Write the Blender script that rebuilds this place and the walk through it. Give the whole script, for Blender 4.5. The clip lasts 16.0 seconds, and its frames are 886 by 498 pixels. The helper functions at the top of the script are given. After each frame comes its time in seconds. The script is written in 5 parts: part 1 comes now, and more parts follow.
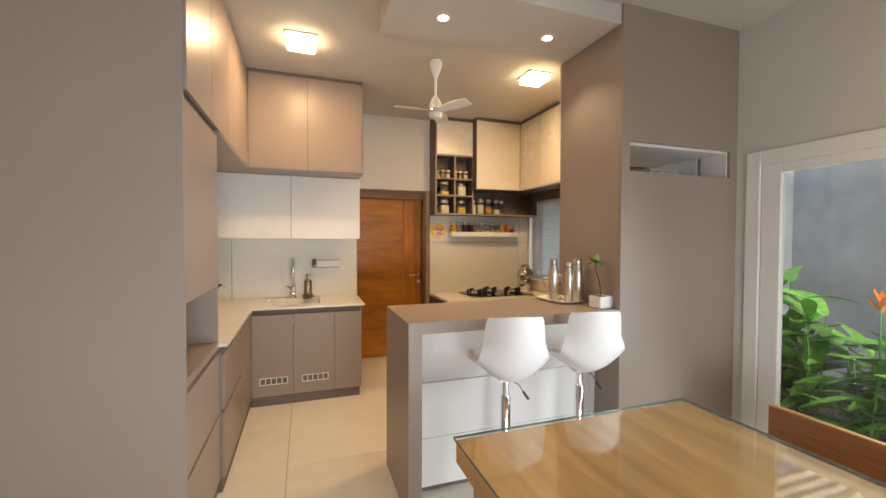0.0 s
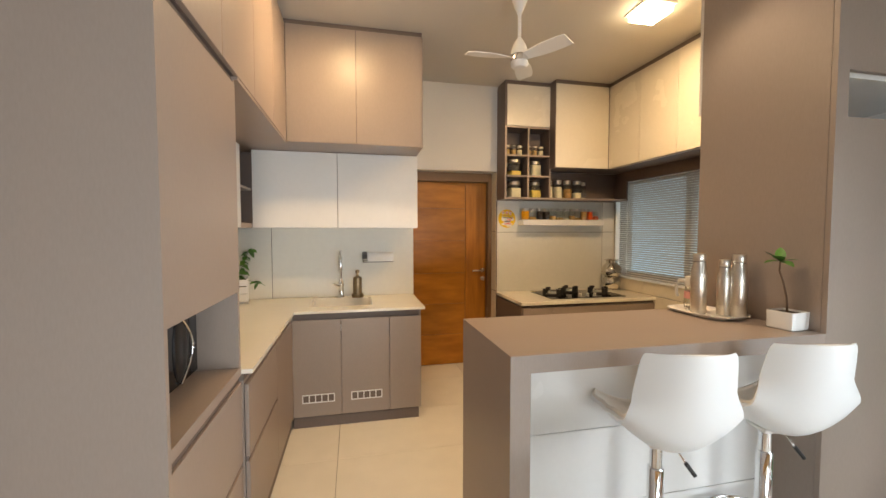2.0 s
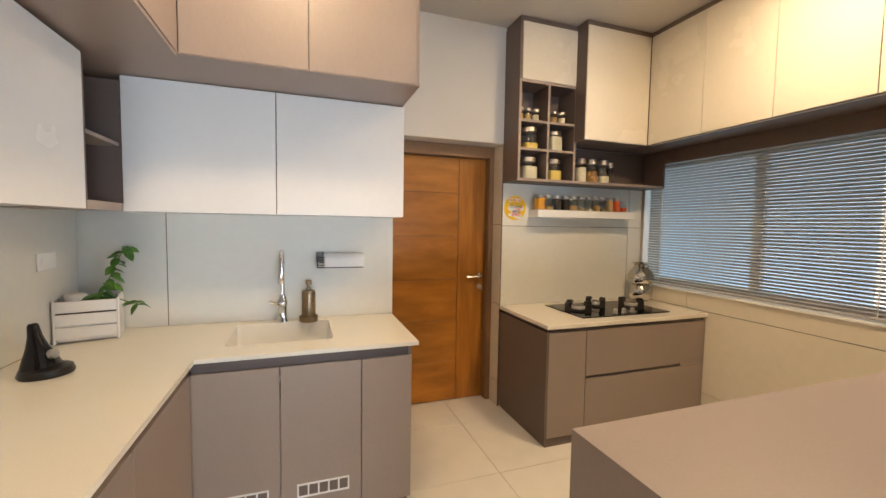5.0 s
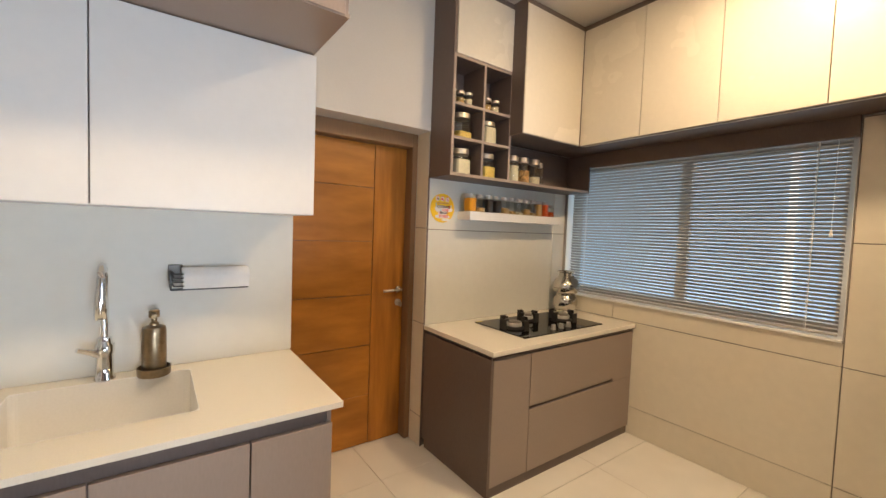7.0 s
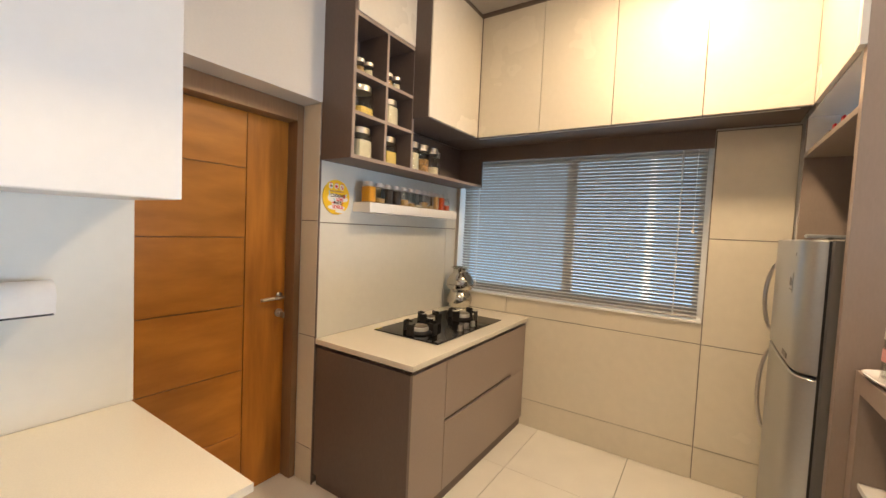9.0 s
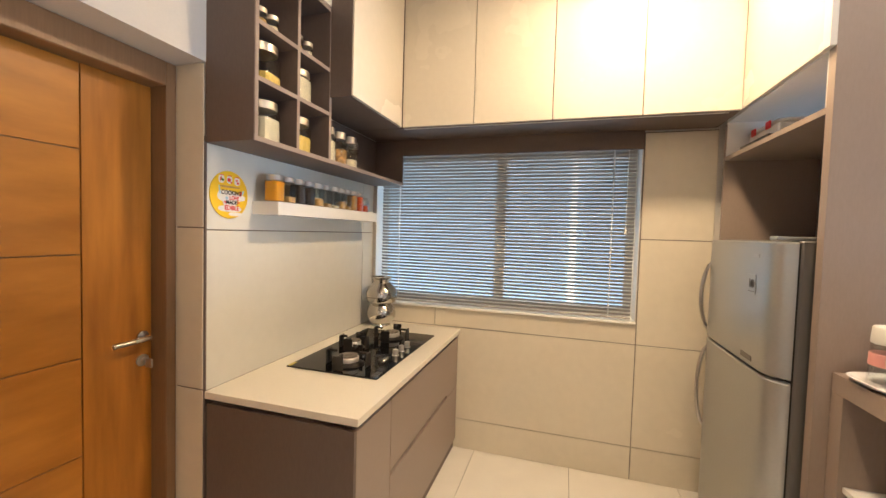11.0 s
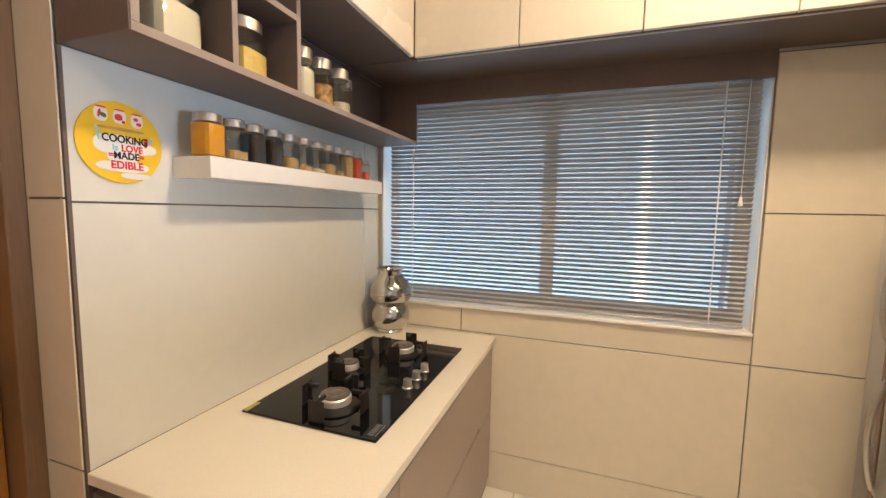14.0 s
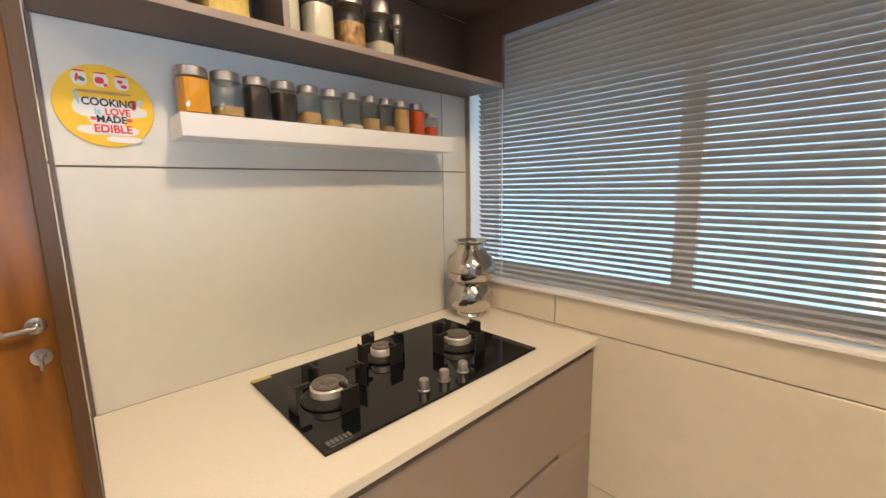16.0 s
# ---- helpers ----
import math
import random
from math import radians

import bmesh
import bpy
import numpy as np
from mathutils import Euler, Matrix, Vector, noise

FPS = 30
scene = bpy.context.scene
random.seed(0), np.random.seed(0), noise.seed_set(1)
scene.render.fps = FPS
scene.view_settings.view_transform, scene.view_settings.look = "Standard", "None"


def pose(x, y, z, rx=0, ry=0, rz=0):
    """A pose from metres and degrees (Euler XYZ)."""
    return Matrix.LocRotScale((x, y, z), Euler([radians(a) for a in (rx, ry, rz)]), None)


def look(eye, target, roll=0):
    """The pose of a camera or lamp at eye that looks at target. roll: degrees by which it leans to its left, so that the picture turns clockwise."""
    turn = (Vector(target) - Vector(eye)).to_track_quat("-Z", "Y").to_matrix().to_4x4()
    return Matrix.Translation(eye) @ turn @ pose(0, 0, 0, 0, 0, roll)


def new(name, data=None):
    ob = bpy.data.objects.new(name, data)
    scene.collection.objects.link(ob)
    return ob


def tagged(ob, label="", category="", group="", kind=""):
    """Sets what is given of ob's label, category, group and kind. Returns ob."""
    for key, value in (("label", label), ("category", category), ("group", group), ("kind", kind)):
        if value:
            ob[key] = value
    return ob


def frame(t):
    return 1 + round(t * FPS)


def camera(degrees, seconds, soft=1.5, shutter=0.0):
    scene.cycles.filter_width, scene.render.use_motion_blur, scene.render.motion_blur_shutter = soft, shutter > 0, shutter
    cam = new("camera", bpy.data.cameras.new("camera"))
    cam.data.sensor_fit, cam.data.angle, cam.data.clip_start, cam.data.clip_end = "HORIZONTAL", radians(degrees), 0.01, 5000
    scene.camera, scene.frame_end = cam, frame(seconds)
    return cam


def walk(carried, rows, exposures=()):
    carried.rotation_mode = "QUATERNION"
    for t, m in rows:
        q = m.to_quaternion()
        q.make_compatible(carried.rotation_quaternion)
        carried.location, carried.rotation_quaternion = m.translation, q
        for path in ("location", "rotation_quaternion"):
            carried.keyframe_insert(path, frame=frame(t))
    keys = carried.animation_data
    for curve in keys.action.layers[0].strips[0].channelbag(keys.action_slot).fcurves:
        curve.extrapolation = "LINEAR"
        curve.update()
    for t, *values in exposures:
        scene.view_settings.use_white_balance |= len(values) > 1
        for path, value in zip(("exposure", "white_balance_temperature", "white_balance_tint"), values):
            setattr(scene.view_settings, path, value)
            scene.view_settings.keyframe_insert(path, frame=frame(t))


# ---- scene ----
cam = camera(95.9, 16.0)
PATH = [
    (0, (0.041, -0.031, 1.559), (0.694, 1.859, 1.511), 0.2),
    (0.5, (0.097, 0.157, 1.564), (0.673, 2.072, 1.515), -0.0),
    (1, (0.116, 0.341, 1.553), (0.627, 2.274, 1.493), -0.1),
    (1.5, (0.068, 0.569, 1.548), (0.538, 2.512, 1.485), -0.1),
    (2, (0.042, 0.78, 1.54), (0.476, 2.73, 1.448), 0.0),
    (2.5, (0.07, 1.022, 1.533), (0.498, 2.974, 1.449), 0.0),
    (3, (0.076, 1.221, 1.526), (0.508, 3.17, 1.41), 0.2),
    (3.5, (0.047, 1.435, 1.512), (0.518, 3.374, 1.381), 0.4),
    (3.7, (0.041, 1.513, 1.516), (0.527, 3.449, 1.383), 0.4),
    (5.8, (0.046, 2.305, 1.524), (0.857, 4.13, 1.423), 1.6),
    (6, (0.035, 2.37, 1.527), (0.888, 4.176, 1.429), 1.8),
    (6.5, (0.039, 2.502, 1.537), (1.027, 4.238, 1.434), 2.1),
    (7, (0.076, 2.683, 1.524), (1.242, 4.305, 1.427), 2.1),
    (7.5, (0.093, 2.809, 1.524), (1.4, 4.32, 1.424), 2.5),
    (8, (0.084, 2.927, 1.524), (1.543, 4.291, 1.436), 2.7),
    (8.5, (0.069, 3.053, 1.534), (1.64, 4.287, 1.44), 2.8),
    (9, (0.088, 3.145, 1.517), (1.757, 4.242, 1.417), 2.6),
    (9.5, (0.169, 3.254, 1.522), (1.916, 4.225, 1.433), 2.4),
    (12, (0.472, 3.726, 1.542), (2.415, 4.191, 1.453), 1.4),
    (12.5, (0.612, 3.761, 1.541), (2.552, 4.236, 1.452), 1.6),
    (13, (0.759, 3.778, 1.544), (2.693, 4.279, 1.441), 1.7),
    (13.5, (0.86, 3.808, 1.526), (2.774, 4.372, 1.382), 1.4),
    (14, (0.998, 3.846, 1.515), (2.875, 4.51, 1.328), 1.0),
    (14.5, (1.138, 3.85, 1.496), (2.95, 4.666, 1.27), 0.3),
    (15, (1.302, 3.781, 1.483), (2.999, 4.807, 1.228), -0.2),
    (15.5, (1.46, 3.662, 1.476), (3.012, 4.891, 1.195), -0.8),
    (16, (1.586, 3.596, 1.455), (2.944, 5.031, 1.145), -1.1),
]
walk(cam, [(t, look(eye, target, roll)) for t, eye, target, roll in PATH],
     exposures=[(0.0, 0.95, 7650, 12), (1.0, 0.98, 7550, 10), (2.5, 1.04, 7350, 8), (3.5, 1.16, 6750, 6), (6.0, 1.2, 6300, 8), (9.5, 1.43, 6150, 8), (12.0, 1.6, 6000, 9), (16.0, 1.54, 5750, 8)])

# ---- light ----
world = bpy.data.worlds.new("sky")
scene.world = world
world.use_nodes = True
wn = world.node_tree
sky = wn.nodes.new("ShaderNodeTexSky")
sky.sky_type, sky.sun_disc = "NISHITA", False
sky.sun_elevation, sky.sun_rotation = radians(59), radians(190)
wn.links.new(sky.outputs[0], wn.nodes["Background"].inputs[0])
wn.nodes["Background"].inputs[1].default_value = 0.15


def lamp(name, kind, m, energy, colour, **settings):
    data = bpy.data.lights.new(name, kind)
    data.energy, data.color = energy, colour
    if kind == "AREA":
        data.shape, data.size, data.size_y = "RECTANGLE", settings["size"], settings["size_y"]
        data.spread = settings.get("spread", radians(180))
    if kind == "SUN":
        data.angle = settings["angle"]
    if kind == "SPOT":
        data.spot_size, data.spot_blend, data.shadow_soft_size = settings["spot"], 0.6, 0.03
    ob = new(name, data)
    ob.matrix_world = m
    return ob


WARM = (1.0, 0.685, 0.395)
lamp("sun", "SUN", look((-1.0, -5.0, 8.6), (0, 0, 0)), 5.0, (1.0, 0.96, 0.9), angle=radians(25))
lamp("ceiling_panel_light_west", "AREA", pose(0.02, 3.275, 3.036), 7.0, WARM, size=0.2, size_y=0.2)
lamp("ceiling_panel_light_east", "AREA", pose(2.09, 3.278, 3.036), 12.5, WARM, size=0.2, size_y=0.2)
lamp("spot_light_a", "SPOT", pose(0.88, 2.41, 2.955), 9, (1, 0.84, 0.66), spot=radians(110))
lamp("spot_light_b", "SPOT", pose(1.65, 2.41, 2.955), 9, (1, 0.84, 0.66), spot=radians(110))
# added daylight from an assumed, unseen south opening; placed to light south-facing panels
lamp("unseen_south_daylight", "AREA", pose(0.9, -3.04, 0.66, 74, 0, 0), 43, (0.70, 0.83, 1.0), size=1.6, size_y=0.96, spread=radians(125))
lamp("garden_window_daylight", "AREA", pose(3.045, -0.05, 1.1, 74, 0, 90), 52, (0.66, 0.80, 1.0), size=1.7, size_y=1.7, spread=radians(150))


# ---- materials ----
def material(name, colour, rough=0.5, metal=0.0, grain=0.0, grain_scale=40.0, stretch=(1, 1, 1), bump=0.0, patch=0.04, spec=0.5, coat=0.0, vary=0.0, second=None, trans=0.0, emit=0.0, ior=1.45):
    m = bpy.data.materials.new(name)
    m.use_nodes = True
    nt = m.node_tree
    b = nt.nodes["Principled BSDF"]
    b.inputs["Base Color"].default_value = (*colour, 1)
    b.inputs["Roughness"].default_value, b.inputs["Metallic"].default_value = rough, metal
    b.inputs["Specular IOR Level"].default_value, b.inputs["Coat Weight"].default_value = spec, coat
    b.inputs["Transmission Weight"].default_value, b.inputs["IOR"].default_value = trans, ior
    if emit:
        b.inputs["Emission Color"].default_value, b.inputs["Emission Strength"].default_value = (*colour, 1), emit
        return m
    co = nt.nodes.new("ShaderNodeTexCoord")
    mp = nt.nodes.new("ShaderNodeMapping")
    mp.inputs["Scale"].default_value = stretch
    geo = nt.nodes.new("ShaderNodeNewGeometry")
    nt.links.new(geo.outputs["Position"], mp.inputs[0])
    fine = nt.nodes.new("ShaderNodeTexNoise")
    fine.inputs["Scale"].default_value, fine.inputs["Detail"].default_value = grain_scale, 6
    nt.links.new(mp.outputs[0], fine.inputs["Vector"])
    wide = nt.nodes.new("ShaderNodeTexNoise")
    wide.inputs["Scale"].default_value, wide.inputs["Detail"].default_value = 2.3, 3
    nt.links.new(geo.outputs["Position"], wide.inputs["Vector"])
    mix = nt.nodes.new("ShaderNodeMix")
    mix.data_type = "RGBA"
    lo = second or tuple(c * (1 - grain) for c in colour)
    mix.inputs["A"].default_value, mix.inputs["B"].default_value = (*lo, 1), (*[min(1, c * (1 + grain)) for c in colour], 1)
    ramp = nt.nodes.new("ShaderNodeMapRange")
    ramp.inputs["From Min"].default_value, ramp.inputs["From Max"].default_value = 0.3, 0.7
    nt.links.new(fine.outputs[0], ramp.inputs[0])
    nt.links.new(ramp.outputs[0], mix.inputs["Factor"])
    hsv = nt.nodes.new("ShaderNodeHueSaturation")
    nt.links.new(mix.outputs["Result"], hsv.inputs["Color"])
    val = nt.nodes.new("ShaderNodeMapRange")
    val.inputs["To Min"].default_value, val.inputs["To Max"].default_value = 1 - patch, 1 + patch
    nt.links.new(wide.outputs[0], val.inputs[0])
    value = val.outputs[0]
    if vary:
        info = nt.nodes.new("ShaderNodeObjectInfo")
        rnd = nt.nodes.new("ShaderNodeMapRange")
        rnd.inputs["To Min"].default_value, rnd.inputs["To Max"].default_value = 1 - vary, 1 + vary
        nt.links.new(info.outputs["Random"], rnd.inputs[0])
        mul = nt.nodes.new("ShaderNodeMath")
        mul.operation = "MULTIPLY"
        nt.links.new(value, mul.inputs[0]), nt.links.new(rnd.outputs[0], mul.inputs[1])
        value = mul.outputs[0]
    nt.links.new(value, hsv.inputs["Value"])
    nt.links.new(hsv.outputs[0], b.inputs["Base Color"])
    rr = nt.nodes.new("ShaderNodeMapRange")
    rr.inputs["To Min"].default_value, rr.inputs["To Max"].default_value = max(0, rough - 0.06), min(1, rough + 0.06)
    nt.links.new(wide.outputs[0], rr.inputs[0])
    nt.links.new(rr.outputs[0], b.inputs["Roughness"])
    if bump:
        bp = nt.nodes.new("ShaderNodeBump")
        bp.inputs["Strength"].default_value, bp.inputs["Distance"].default_value = bump, 0.002
        nt.links.new(fine.outputs[0], bp.inputs["Height"])
        nt.links.new(bp.outputs[0], b.inputs["Normal"])
    return m


TAUPE = material("taupe_laminate", (0.318, 0.252, 0.212), 0.36, grain=0.03, grain_scale=160, stretch=(1, 1, 0.25), bump=0.04)
BROWN = material("dark_taupe_laminate", (0.15, 0.112, 0.095), 0.5, grain=0.06, grain_scale=160, stretch=(1, 1, 0.25), bump=0.04)
CREAM = material("cream_gloss_laminate", (0.70, 0.65, 0.56), 0.26, grain=0.015, grain_scale=30)
WHITE = material("white_gloss_laminate", (0.80, 0.79, 0.77), 0.25, grain=0.01, grain_scale=30)
QUARTZ = material("cream_quartz", (0.80, 0.755, 0.65), 0.10, grain=0.03, grain_scale=260)
SOLID = material("white_sink_composite", (0.87, 0.86, 0.83), 0.25, grain=0.02, grain_scale=120)
PAINT = material("white_wall_paint", (0.68, 0.65, 0.61), 0.75, grain=0.015, grain_scale=90, bump=0.05)
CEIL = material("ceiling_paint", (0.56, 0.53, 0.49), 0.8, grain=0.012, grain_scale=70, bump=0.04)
SPLASH = material("backsplash_panel", (0.72, 0.71, 0.655), 0.42, grain=0.015, grain_scale=24, vary=0.02)
TILE = material("beige_wall_tile", (0.73, 0.67, 0.545), 0.25, grain=0.02, grain_scale=18, vary=0.03)
FLOOR = material("ivory_vitrified_tile", (0.80, 0.76, 0.68), 0.18, grain=0.025, grain_scale=6, vary=0.02)
GROUT = material("grout", (0.22, 0.19, 0.16), 0.9, grain=0.1)
TEAK = material("teak_veneer", (0.50, 0.205, 0.030), 0.34, grain=0.1, grain_scale=3.2, stretch=(0.9, 1, 3.4), bump=0.03, second=(0.345, 0.130, 0.016), patch=0.16, vary=0.08)
TEAKV = material("teak_veneer_upright", (0.45, 0.18, 0.026), 0.34, grain=0.15, grain_scale=3.6, stretch=(5, 1, 0.6), bump=0.03, second=(0.30, 0.11, 0.016), patch=0.16)
JAMB = material("stained_door_frame", (0.25, 0.142, 0.070), 0.42, grain=0.07, grain_scale=30, stretch=(5, 5, 0.3))
OAK = material("oak_table_wood", (0.60, 0.36, 0.15), 0.35, grain=0.1, grain_scale=4.5, stretch=(3.2, 0.35, 1), second=(0.42, 0.225, 0.08), patch=0.12)
BENCHW = material("bench_wood", (0.24, 0.10, 0.035), 0.4, grain=0.2, grain_scale=12, stretch=(1, 0.4, 5))
STEEL = material("brushed_steel", (0.60, 0.57, 0.53), 0.30, 1.0, grain=0.05, grain_scale=60, stretch=(1, 1, 8))
POLISHED = material("polished_steel", (0.62, 0.60, 0.56), 0.15, 1.0, grain=0.06, grain_scale=30, stretch=(1, 1, 9))
CHROME = material("chrome", (0.8, 0.8, 0.8), 0.08, 1.0)
BRONZE = material("antique_bronze", (0.27, 0.20, 0.12), 0.34, 1.0, grain=0.15, grain_scale=50)
FRIDGE = material("silver_fridge_paint", (0.44, 0.45, 0.45), 0.32, 0.75, grain=0.02, grain_scale=90)
FRIDGED = material("grey_fridge_side", (0.19, 0.18, 0.17), 0.45, 0.3)
BLACK = material("black_glass", (0.006, 0.006, 0.007), 0.05)
IRON = material("cast_iron", (0.02, 0.018, 0.017), 0.45, grain=0.2, bump=0.1)
BLACKP = material("black_plastic", (0.016, 0.015, 0.015), 0.32)
SHELL = material("white_moulded_plastic", (0.82, 0.82, 0.81), 0.33)
CAPS = material("burner_cap_metal", (0.24, 0.21, 0.185), 0.42, 0.6, grain=0.2, grain_scale=60)
ALU = material("satin_aluminium", (0.82, 0.80, 0.77), 0.34, 0.6)
BOTTLE = material("satin_steel", (0.66, 0.61, 0.54), 0.36, 1.0, grain=0.06, grain_scale=40, stretch=(1, 1, 8))
CUSHION = material("cream_leatherette", (0.80, 0.74, 0.66), 0.5, grain=0.04, bump=0.1)


def thin_glass(name, tint, rough):
    m = bpy.data.materials.new(name)
    m.use_nodes = True
    nt = m.node_tree
    nt.nodes.remove(nt.nodes["Principled BSDF"])
    clear = nt.nodes.new("ShaderNodeBsdfTransparent")
    clear.inputs[0].default_value = (*tint, 1)
    gloss = nt.nodes.new("ShaderNodeBsdfGlossy")
    gloss.inputs["Roughness"].default_value = rough
    face = nt.nodes.new("ShaderNodeLayerWeight")
    face.inputs[0].default_value = 0.5
    power = nt.nodes.new("ShaderNodeMath")
    power.operation = "POWER"
    power.inputs[1].default_value = 4.5
    nt.links.new(face.outputs["Facing"], power.inputs[0])
    fres = nt.nodes.new("ShaderNodeMapRange")
    fres.inputs["To Min"].default_value, fres.inputs["To Max"].default_value = 0.04, 0.95
    nt.links.new(power.outputs[0], fres.inputs[0])
    mix = nt.nodes.new("ShaderNodeMixShader")
    nt.links.new(fres.outputs[0], mix.inputs[0])
    nt.links.new(clear.outputs[0], mix.inputs[1])
    nt.links.new(gloss.outputs[0], mix.inputs[2])
    nt.links.new(mix.outputs[0], nt.nodes["Material Output"].inputs[0])
    return m


GLASS = thin_glass("clear_glass", (0.96, 0.97, 0.96), 0.02)
TOPGLASS = thin_glass("table_glass", (0.96, 0.98, 0.96), 0.01)
GLASSEDGE = material("green_glass_edge", (0.13, 0.20, 0.17), 0.12)
FRAMEW = material("white_window_frame", (0.86, 0.85, 0.82), 0.4)
SLAT = material("blind_slat", (0.44, 0.41, 0.37), 0.34, 0.1)
FABRIC = material("blind_cord", (0.8, 0.8, 0.78), 0.8)
PORC = material("glazed_white_ceramic", (0.83, 0.82, 0.80), 0.18)
GREEN = material("leaf_green", (0.08, 0.20, 0.03), 0.4, grain=0.3, grain_scale=30, vary=0.25)
GARDEN = material("garden_leaf", (0.13, 0.36, 0.06), 0.36, grain=0.35, grain_scale=20, vary=0.3)
FLOWER = material("orange_flower", (0.8, 0.22, 0.03), 0.5)
BARK = material("stem_brown", (0.12, 0.07, 0.04), 0.8)
SOIL = material("soil", (0.05, 0.035, 0.025), 0.95, grain=0.3, bump=0.5)
OUTW = material("grey_garden_wall", (0.40, 0.44, 0.50), 0.85, grain=0.12, grain_scale=5, bump=0.2, patch=0.2)
YELLOW = material("yellow_print", (0.85, 0.55, 0.02), 0.45)
RED = material("red_print", (0.72, 0.04, 0.05), 0.5)
INK = material("black_print", (0.03, 0.03, 0.035), 0.5)
SKYB = material("pale_blue_print", (0.3, 0.6, 0.75), 0.5)
TURM = material("turmeric_powder", (0.80, 0.36, 0.01), 0.85, grain=0.1, bump=0.2)
CHILI = material("chilli_powder", (0.62, 0.09, 0.015), 0.85, grain=0.15, bump=0.2)
DARKSP = material("dark_spice", (0.035, 0.02, 0.015), 0.7, grain=0.4, bump=0.3)
TANSP = material("tan_spice", (0.52, 0.32, 0.12), 0.85, grain=0.2, bump=0.3)
FLOUR = material("pale_flour", (0.80, 0.70, 0.50), 0.9, grain=0.05, bump=0.1)
NUTS = material("brown_nuts", (0.50, 0.27, 0.09), 0.6, grain=0.6, grain_scale=55, bump=0.8)
PAPER = material("white_paper_towel", (0.82, 0.82, 0.82), 0.9, grain=0.02, bump=0.15)
LIGHTON = material("lit_diffuser", (1.0, 0.80, 0.52), emit=14)
SPOTON = material("lit_spot", (1.0, 0.92, 0.82), emit=25)
OUTSKY = material("bright_haze", (0.62, 0.79, 0.95), emit=0.31)
# glow for the added strip that makes the blind's glints
GLINT = material("blind_glint_glow", (1.0, 0.93, 0.86), emit=0.8)
LOGO = material("grey_print", (0.45, 0.45, 0.46), 0.4)
LOGOD = material("dark_grey_print", (0.13, 0.13, 0.13), 0.4)
STICKER = material("faded_sticker", (0.42, 0.36, 0.07), 0.6, grain=0.3, grain_scale=120)
PINK = material("faded_pink_print", (0.72, 0.34, 0.31), 0.4)
LID = material("frosted_plastic", (0.72, 0.69, 0.63), 0.4)


# ---- building helpers ----
AT = {}


def thing(name, loc, label, category, group="", kind=""):
    ob = new(name)
    ob.empty_display_size = 0.1
    ob.location = loc
    AT[ob] = Vector(loc)
    return tagged(ob, label, category, group, kind)


def part(name, bm, mat, parent=None, label="", smooth=False):
    """One mesh object from a bmesh in world metres, under a thing or a part."""
    off = AT.get(parent, Vector((0, 0, 0)))
    if off.length:
        bmesh.ops.translate(bm, vec=-off, verts=bm.verts)
    me = bpy.data.meshes.new(name)
    bmesh.ops.recalc_face_normals(bm, faces=bm.faces)
    bm.to_mesh(me)
    bm.free()
    me.materials.append(mat)
    if smooth:
        me.polygons.foreach_set("use_smooth", [True] * len(me.polygons))
        me.update()
        me.set_sharp_from_angle(angle=radians(40))
    ob = new(name, me)
    if parent is not None:
        ob.parent = parent
        AT[ob] = off
    if label:
        ob["label"] = label
    return ob


def box(x0, x1, y0, y1, z0, z1, bevel=0.0, bm=None, seg=1):
    b = bmesh.new()
    bmesh.ops.create_cube(b, size=1.0)
    bmesh.ops.scale(b, vec=(abs(x1 - x0), abs(y1 - y0), abs(z1 - z0)), verts=b.verts)
    bmesh.ops.translate(b, vec=((x0 + x1) / 2, (y0 + y1) / 2, (z0 + z1) / 2), verts=b.verts)
    if bevel:
        bmesh.ops.bevel(b, geom=b.edges[:], offset=bevel, segments=seg, affect="EDGES", profile=0.5)
    return merge(bm, b)


def merge(bm, b):
    if bm is None:
        return b
    me = bpy.data.meshes.new("tmp")
    b.to_mesh(me)
    b.free()
    bm.from_mesh(me)
    bpy.data.meshes.remove(me)
    return bm


def lathe(profile, x, y, steps=28, bm=None, close=False):
    """A turned solid from (radius, z) rows."""
    b = bmesh.new()
    rings = []
    for r, z in profile:
        rings.append([b.verts.new((x + r * math.cos(2 * math.pi * k / steps), y + r * math.sin(2 * math.pi * k / steps), z)) for k in range(steps)])
    for lo, hi in zip(rings, rings[1:]):
        for k in range(steps):
            b.faces.new((lo[k], lo[(k + 1) % steps], hi[(k + 1) % steps], hi[k]))
    if profile[0][0] > 1e-6:
        b.faces.new(rings[0][::-1])
    if profile[-1][0] > 1e-6:
        b.faces.new(rings[-1])
    bmesh.ops.remove_doubles(b, verts=b.verts, dist=1e-6)
    return merge(bm, b)


